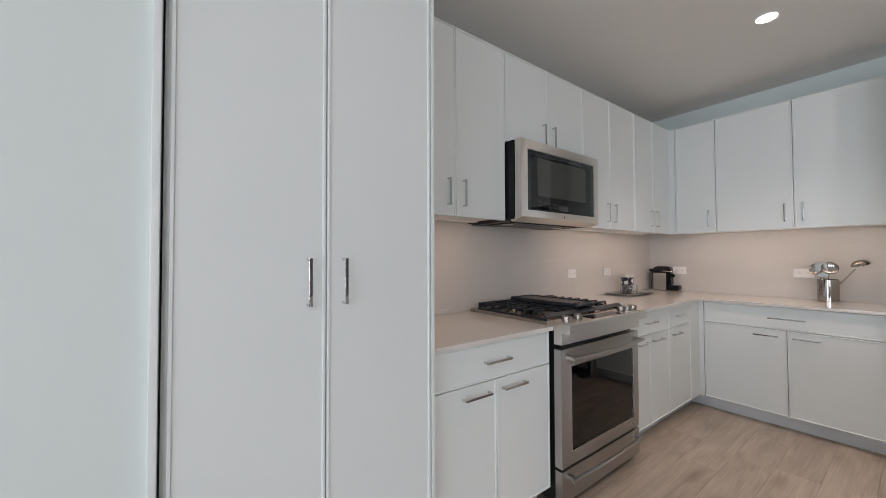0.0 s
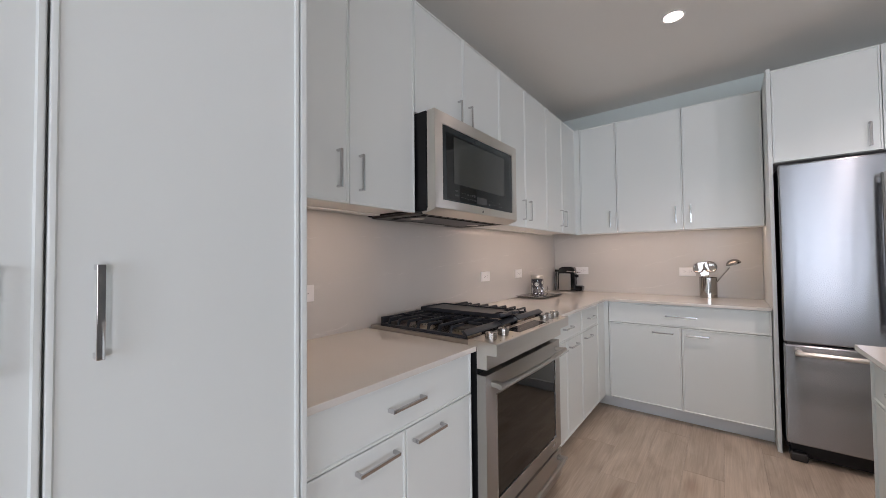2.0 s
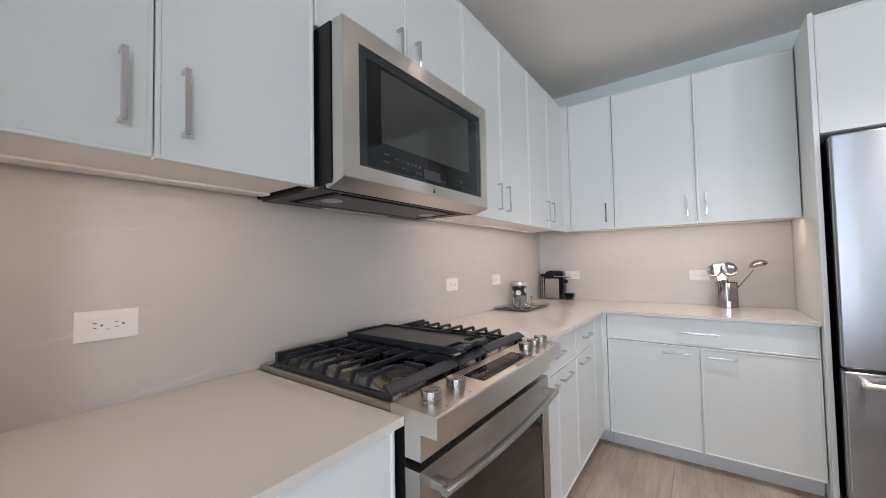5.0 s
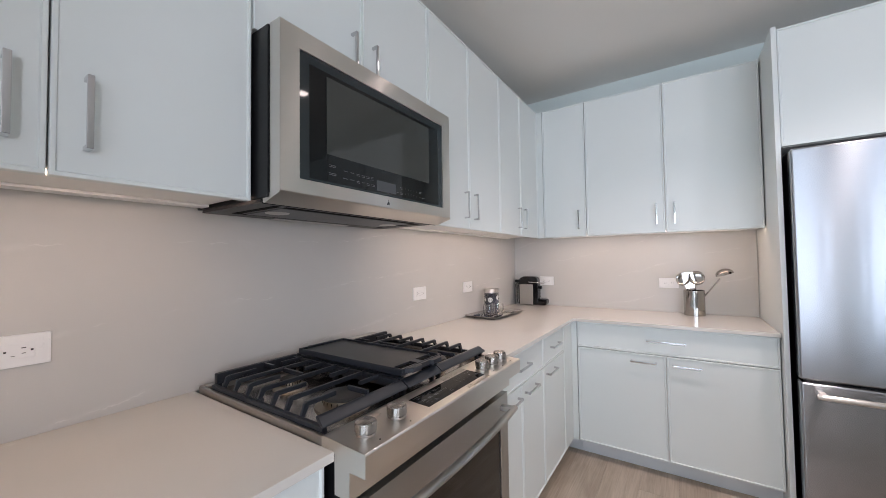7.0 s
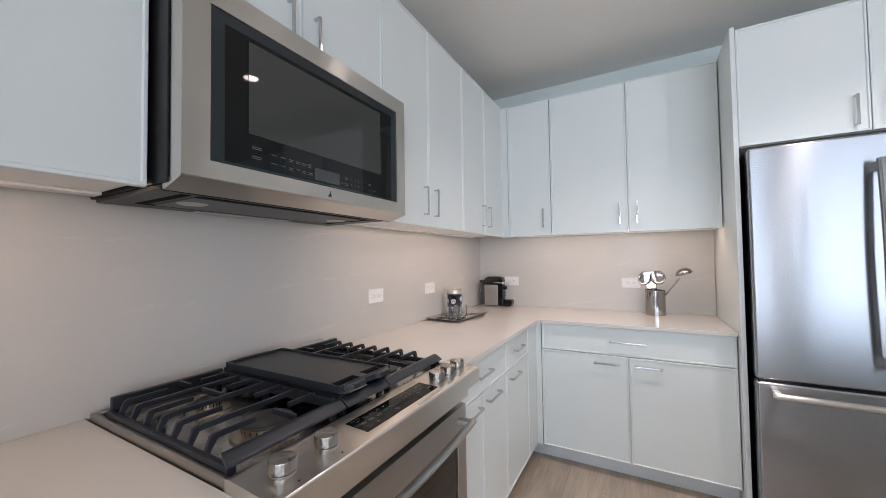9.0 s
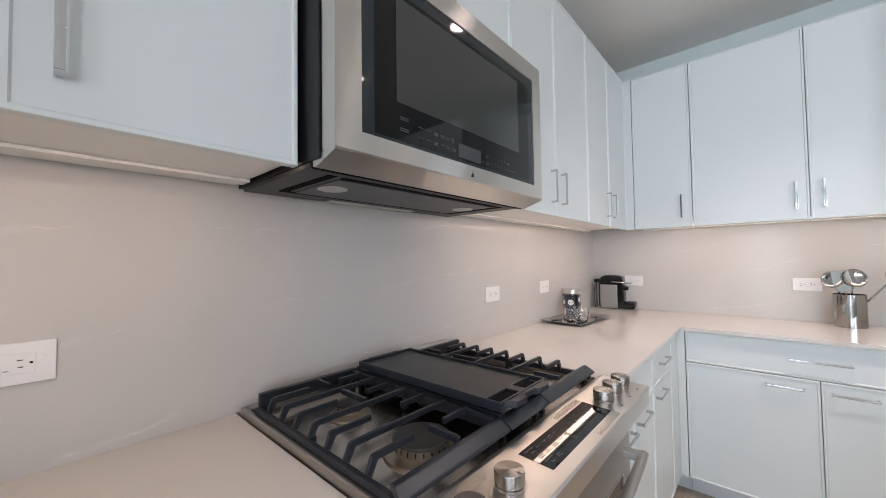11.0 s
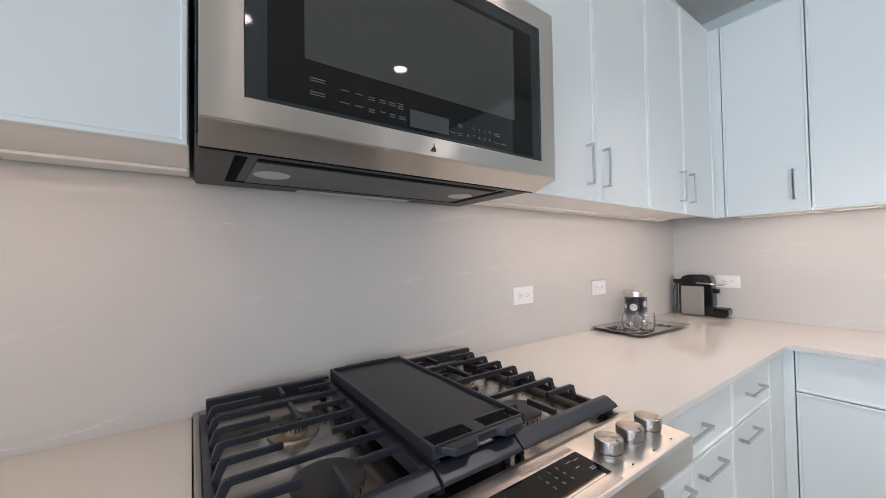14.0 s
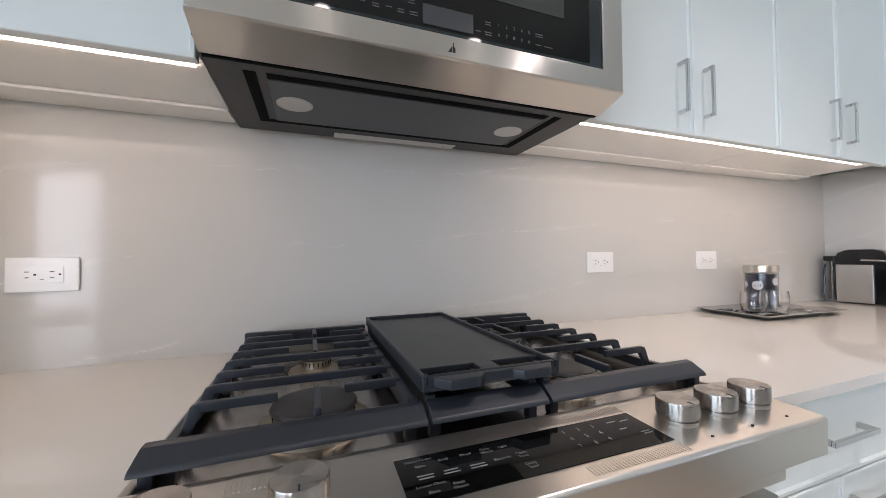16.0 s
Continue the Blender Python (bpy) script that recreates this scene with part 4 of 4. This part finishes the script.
OL = "white double power outlet set sideways in the splashback"
outlet(pose(1.1025, SPLASH_N, 1.0635), True, OL)
outlet(pose(2.5470, SPLASH_N, 1.0680), True, OL)
outlet(pose(3.0810, SPLASH_N, 1.0680), True, OL)
outlet(pose(SPLASH_E, 1.4250, 1.0680, 0, 0, -90), True, OL)
outlet(pose(SPLASH_E, 0.5700, 1.0700, 0, 0, -90), True, OL)

# ---- coffee machine: front faces -y ----
cm = thing("coffee_machine", pose(3.868, 1.556, COUNTER_Z, 0, 0, 4), "small black and silver capsule coffee machine on the worktop", "coffee machine")
part("body", prism(bmesh.new(), [(-0.078, 0.004), (-0.078, 0.205), (-0.066, 0.228), (-0.04, 0.236), (0.040, 0.236), (0.070, 0.222), (0.080, 0.195), (0.080, 0.004)][::-1], "x", -0.040, 0.040, 0.006), GLOSS_BLACK, cm, "glossy black body")
for s in (-1, 1):
    bm = prism(bmesh.new(), [(-0.040, 0.006), (0.072, 0.006), (0.072, 0.170), (-0.040, 0.170)], "x", min(s * 0.040, s * 0.049), max(s * 0.040, s * 0.049), 0.003)
    part("side_panel", bm, SIDE, cm, "brushed aluminium side panel")
bm = bmesh.new()
for i in range(9):
    box(bm, -0.042, 0.042, -0.0815, -0.072, 0.062 + 0.012 * i, 0.070 + 0.012 * i, 0.0012)
part("front_ribs", bm, GLOSS_BLACK, cm)
dt = part("drip_tray", prism(bmesh.new(), [(-0.078, 0.003), (-0.138, 0.003), (-0.150, 0.022), (-0.150, 0.046), (-0.078, 0.050)], "x", -0.044, 0.044, 0.004), GLOSS_BLACK, cm)
part("drip_grid", boxed(-0.036, 0.036, -0.143, -0.088, 0.0475, 0.0515, 0.001), GREY_METAL, dt)
bm = bmesh.new()
tube(bm, [(-0.044, -0.005, 0.190), (-0.046, -0.05, 0.188), (-0.044, -0.10, 0.184), (-0.030, -0.122, 0.182), (0.030, -0.122, 0.182), (0.044, -0.10, 0.184), (0.046, -0.05, 0.188), (0.044, -0.005, 0.190)], 0.0045, 8)
part("lever", bm, CHROME, cm, "chrome lever")
part("spout", boxed(-0.012, 0.012, -0.104, -0.079, 0.132, 0.158, 0.004), GLOSS_BLACK, cm)
wt = part("water_tank", boxed(-0.036, 0.036, 0.081, 0.108, 0.012, 0.185, 0.006, seg=3), GLASS, cm, "clear plastic water tank")
part("tank_lid", boxed(-0.038, 0.038, 0.0795, 0.116, 0.1855, 0.208, 0.005), GLOSS_BLACK, wt)
part("power_cord", tube(bmesh.new(), [(-0.040, 0.108, 0.170), (-0.046, 0.111, 0.130), (-0.050, 0.108, 0.090), (-0.044, 0.111, 0.050), (-0.050, 0.108, 0.020), (-0.050, 0.104, 0.004)], 0.003, 8), GLOSS_BLACK, cm)

# ---- tray with jar, glasses and capsules ----
tr = thing("serving_tray", pose(3.212, 1.562, COUNTER_Z, 0, 0, -3), "rectangular polished steel serving tray on the worktop", "tray")
bm = bmesh.new()
w, d = 0.208, 0.122
levels = [(0.030, 0.0012, 1), (0.026, 0.0012, 1), (0.004, 0.016, 1), (0.0, 0.0165, 1), (0.0, 0.0185, 1), (0.005, 0.0185, 1), (0.029, 0.0042, 1), (0.034, 0.0042, 1)]
loops = [[bm.verts.new((sx * (w - s), sy * (d - s), z)) for sx, sy in ((-1, -1), (1, -1), (1, 1), (-1, 1))] for s, z, _ in levels]
for p, q in zip(loops, loops[1:]):
    for k in range(4):
        bm.faces.new((p[k], p[(k + 1) % 4], q[(k + 1) % 4], q[k]))
bm.faces.new(loops[0][::-1]), bm.faces.new(loops[-1])
bmesh.ops.recalc_face_normals(bm, faces=bm.faces[:])
part("dish", bm, TRAY_STEEL, tr).data.set_sharp_from_angle(angle=radians(12))


TRAY_Z = COUNTER_Z + 0.0045


def tumbler(x, y, r, hgt):
    g = bmesh.new()
    lathe(g, [(0, 0.0), (r * 0.72, 0.0), (r * 0.86, 0.004), (r * 1.02, hgt * 0.45), (r, hgt * 0.8), (r * 0.95, hgt), (r * 0.95 - 0.0022, hgt), (r - 0.0026, hgt * 0.8), (r * 1.02 - 0.0028, hgt * 0.45), (r * 0.78, 0.013), (r * 0.6, 0.009), (0, 0.009)], x, y, TRAY_Z, 32)
    single("glass_tumbler", g, GLASS, "small clear glass tumbler standing on the tray", "glass", group="tumblers on the tray").visible_shadow = False


tumbler(3.098, 1.548, 0.039, 0.080)
tumbler(3.150, 1.514, 0.040, 0.086)
jar = thing("storage_jar", pose(3.250, 1.606, TRAY_Z), "glass storage jar with steel lid and navy patterned sleeve", "jar")
part("glass_body", lathe(bmesh.new(), [(0, 0.0), (0.048, 0.0), (0.051, 0.003), (0.051, 0.146), (0.049, 0.146), (0.049, 0.004), (0, 0.004)], seg=40), GLASS, jar)
part("contents", lathe(bmesh.new(), [(0, 0.005), (0.0475, 0.005), (0.0475, 0.140), (0, 0.140)], seg=40), NAVY, jar, "dark navy contents with pale dots")
part("lid", lathe(bmesh.new(), [(0, 0.1465), (0.050, 0.1465), (0.053, 0.148), (0.053, 0.169), (0.051, 0.172), (0, 0.173)], seg=40), STEEL, jar, "brushed steel lid")
bm = bmesh.new()
for a, z, r in ((196, 0.097, 0.017), (268, 0.112, 0.015), (140, 0.098, 0.013), (20, 0.070, 0.014), (80, 0.050, 0.014)):
    disc = lathe(bmesh.new(), [(0, -0.0003), (r, -0.0003), (r, 0.0003), (0, 0.0003)], seg=20)
    # wrap each dot round the sleeve
    for v in disc.verts:
        ang = radians(a) + v.co.x / 0.0478
        v.co = Vector(((0.0478 + v.co.z) * math.cos(ang), (0.0478 + v.co.z) * math.sin(ang), z + v.co.y))
    tmp = bpy.data.meshes.new("dot")
    disc.to_mesh(tmp), disc.free()
    bm.from_mesh(tmp)
    bpy.data.meshes.remove(tmp)
bmesh.ops.recalc_face_normals(bm, faces=bm.faces[:])
part("pale_dots", bm, PLASTIC, jar, "pale round dots")


def spoon_like(x, y, turn, length, label):
    bm = bmesh.new()
    tube(bm, [(-length / 2, 0, 0.005), (0, 0, 0.004), (length / 2 - 0.03, 0, 0.004)], [0.0035, 0.0022, 0.0022], 8, 0.5)
    tube(bm, [(length / 2 - 0.034, 0, 0.004), (length / 2 - 0.02, 0, 0.0045), (length / 2 - 0.008, 0, 0.0045), (length / 2, 0, 0.0045)], [0.003, 0.010, 0.011, 0.003], 12, 0.28)
    ob = single("teaspoon", bm, CHROME, label, "spoon", group="teaspoons on the tray")
    ob.matrix_basis = pose(x, y, TRAY_Z + 0.0045, 0, 0, turn)


spoon_like(3.090, 1.612, 20, 0.115, "small chrome teaspoon lying on the tray")
spoon_like(3.125, 1.628, 32, 0.115, "small chrome teaspoon lying on the tray")
spoon_like(3.330, 1.560, -18, 0.115, "small chrome teaspoon lying on the tray")
spoon_like(3.335, 1.535, -34, 0.115, "small chrome teaspoon lying on the tray")
for i, (x, y, t) in enumerate(((3.085, 1.575, 15), (3.110, 1.640, -10), (3.355, 1.600, 30))):
    c = single("coffee_sachet", boxed(-0.032, 0.032, -0.012, 0.012, 0.0, 0.006, 0.0025), NAVY, "slim dark paper sachet lying on the tray", "sachet", group="sachets on the tray")
    c.matrix_basis = pose(x, y, TRAY_Z + 0.0035, 0, 0, t)

# ---- utensil pot ----
UX, UY = 3.812, 0.430
pot = single("utensil_pot", lathe(bmesh.new(), [(0, 0), (0.055, 0), (0.058, 0.002), (0.058, 0.160), (0.0595, 0.162), (0.0560, 0.162), (0.0560, 0.004), (0, 0.004)], UX, UY, COUNTER_Z, 48), POLISHED,
             "tall mirror-polished steel utensil pot on the worktop", "pot")


def utensil(name, foot, tip, head, label):
    bm = bmesh.new()
    f, t = Vector(foot), Vector(tip)
    tube(bm, [f, (f + t) / 2, t], [0.0045, 0.004, 0.0035], 8)
    head(bm, t, (t - f).normalized())
    return single(name, bm, POLISHED, label, "utensil", group="utensils in the pot")


def bowl(r, depth, facing, drop=0.0):
    """A hollow round head: a cap of a sphere that opens towards facing."""
    def make(bm, t, d):
        out, z = lathe(bmesh.new(), [(r * math.sin(a), -depth * math.cos(a)) for a in (0, 0.4, 0.8, 1.2, 1.57)] + [((r - 0.002) * math.sin(a), -(depth - 0.002) * math.cos(a)) for a in (1.57, 1.2, 0.8, 0.4, 0)], seg=24), Vector(facing).normalized()
        m = Matrix.Translation(t + d * (r * 0.85) - Vector((0, 0, drop))) @ z.to_track_quat("Z", "Y").to_matrix().to_4x4()
        bmesh.ops.transform(out, matrix=m, verts=out.verts)
        tmp = bpy.data.meshes.new("head")
        out.to_mesh(tmp), out.free()
        bm.from_mesh(tmp)
        bpy.data.meshes.remove(tmp)
    return make


def blade(w, length):
    def make(bm, t, d):
        k = len(bm.verts)
        prism(bm, [(-w / 2 * 0.7, 0), (w / 2 * 0.7, 0), (w / 2, length * 0.4), (w / 2 * 0.9, length), (-w / 2 * 0.9, length), (-w / 2, length * 0.4)], "x", -0.0015, 0.0015, 0.001)
        side = d.cross(Vector((1, 0, 0))).normalized()
        m = Matrix.Translation(t) @ Matrix((Vector((1, 0, 0)), side, d)).transposed().to_4x4()
        bm.verts.ensure_lookup_table()
        bmesh.ops.transform(bm, matrix=m, verts=bm.verts[k:])
    return make


B = COUNTER_Z + 0.006
utensil("ladle", (UX, UY + 0.030, B), (UX - 0.02, UY - 0.135, B + 0.235), bowl(0.048, 0.034, (-0.25, -0.30, -1.0), 0.006), "polished steel ladle leaning out of the pot")
utensil("serving_spoon", (UX, UY + 0.02, B), (UX - 0.030, UY - 0.010, B + 0.200), bowl(0.046, 0.016, (-1, -0.25, 0.25)), "polished steel serving spoon in the pot")
utensil("spatula", (UX - 0.03, UY - 0.01, B), (UX - 0.030, UY + 0.018, B + 0.170), blade(0.066, 0.105), "polished steel spatula in the pot")
utensil("skimmer", (UX + 0.02, UY - 0.02, B), (UX - 0.020, UY + 0.046, B + 0.195), bowl(0.044, 0.012, (-1, 0.5, 0.25)), "polished steel skimmer in the pot")

# ---- downlights ----
def downlight(x, y, watts=24):
    d = thing("downlight", pose(x, y, CEIL), "round recessed ceiling downlight, switched on", "downlight", "kitchen downlights")
    part("trim_ring", lathe(bmesh.new(), [(0.060, -0.0005), (0.060, -0.004), (0.052, -0.006), (0.046, -0.002), (0.046, -0.0005)], seg=40), PLASTIC, d)
    part("diffuser", lathe(bmesh.new(), [(0, -0.0015), (0.0455, -0.0015), (0.0455, -0.0005), (0, -0.0005)], seg=40), BULB, d, "glowing round diffuser")
    lamp = bpy.data.lights.new("downlight_lamp", "SPOT")
    lamp.energy, lamp.color, lamp.spot_size, lamp.spot_blend, lamp.shadow_soft_size = watts, (1.0, 0.955, 0.91), radians(104), 1.0, 0.045
    ob = new("downlight_lamp", lamp)
    ob.matrix_basis = pose(x, y, CEIL - 0.03)


for x, y in ((2.735, 0.525), (1.68, -0.40), (2.68, -0.40)):
    downlight(x, y)

# ---- floor: planks along x over a dark bed ----
floor = single("floor", boxed(WEST - 0.15, EAST + 0.15, SOUTH - 0.15, NORTH + 0.15, -0.10, -0.0045), SUBFLOOR, "greyed light oak plank floor", "floor", "structure")
PW, PL = 0.182, 1.52
plank_mesh = None
rng = random.Random(4)
ROW0, JOINTS = 1.264, {1: 2.78, 2: 2.44, 3: 3.19, 4: 2.74}
rows = int((ROW0 - SOUTH) / PW) + 1
for r in range(rows):
    y = ROW0 - (r + 0.5) * PW
    x = WEST - rng.random() * PL
    if r in JOINTS:
        x = JOINTS[r] - PL * math.ceil((JOINTS[r] - WEST) / PL)
    while x < EAST:
        lo, hi = max(x, WEST - 0.10), min(x + PL, EAST + 0.10)
        if hi - lo > PL - 0.001:
            if plank_mesh is None:
                plank_mesh = mesh_of("plank", boxed(-PL / 2 + 0.0003, PL / 2 - 0.0003, -PW / 2 + 0.0003, PW / 2 - 0.0003, -0.004, 0.0, 0.0005, seg=1), OAK)
            data = plank_mesh
        else:
            h = max((hi - lo) / 2, 0.02)
            data = mesh_of("plank", boxed(-h + 0.0003, h - 0.0003, -PW / 2 + 0.0003, PW / 2 - 0.0003, -0.004, 0.0, 0.0005, seg=1), OAK)
        p = new("plank", data)
        p.location = ((lo + hi) / 2, y, 0.0)
        p.parent = floor
        p.matrix_parent_inverse = Matrix.Translation(-floor.location)
        x += PL
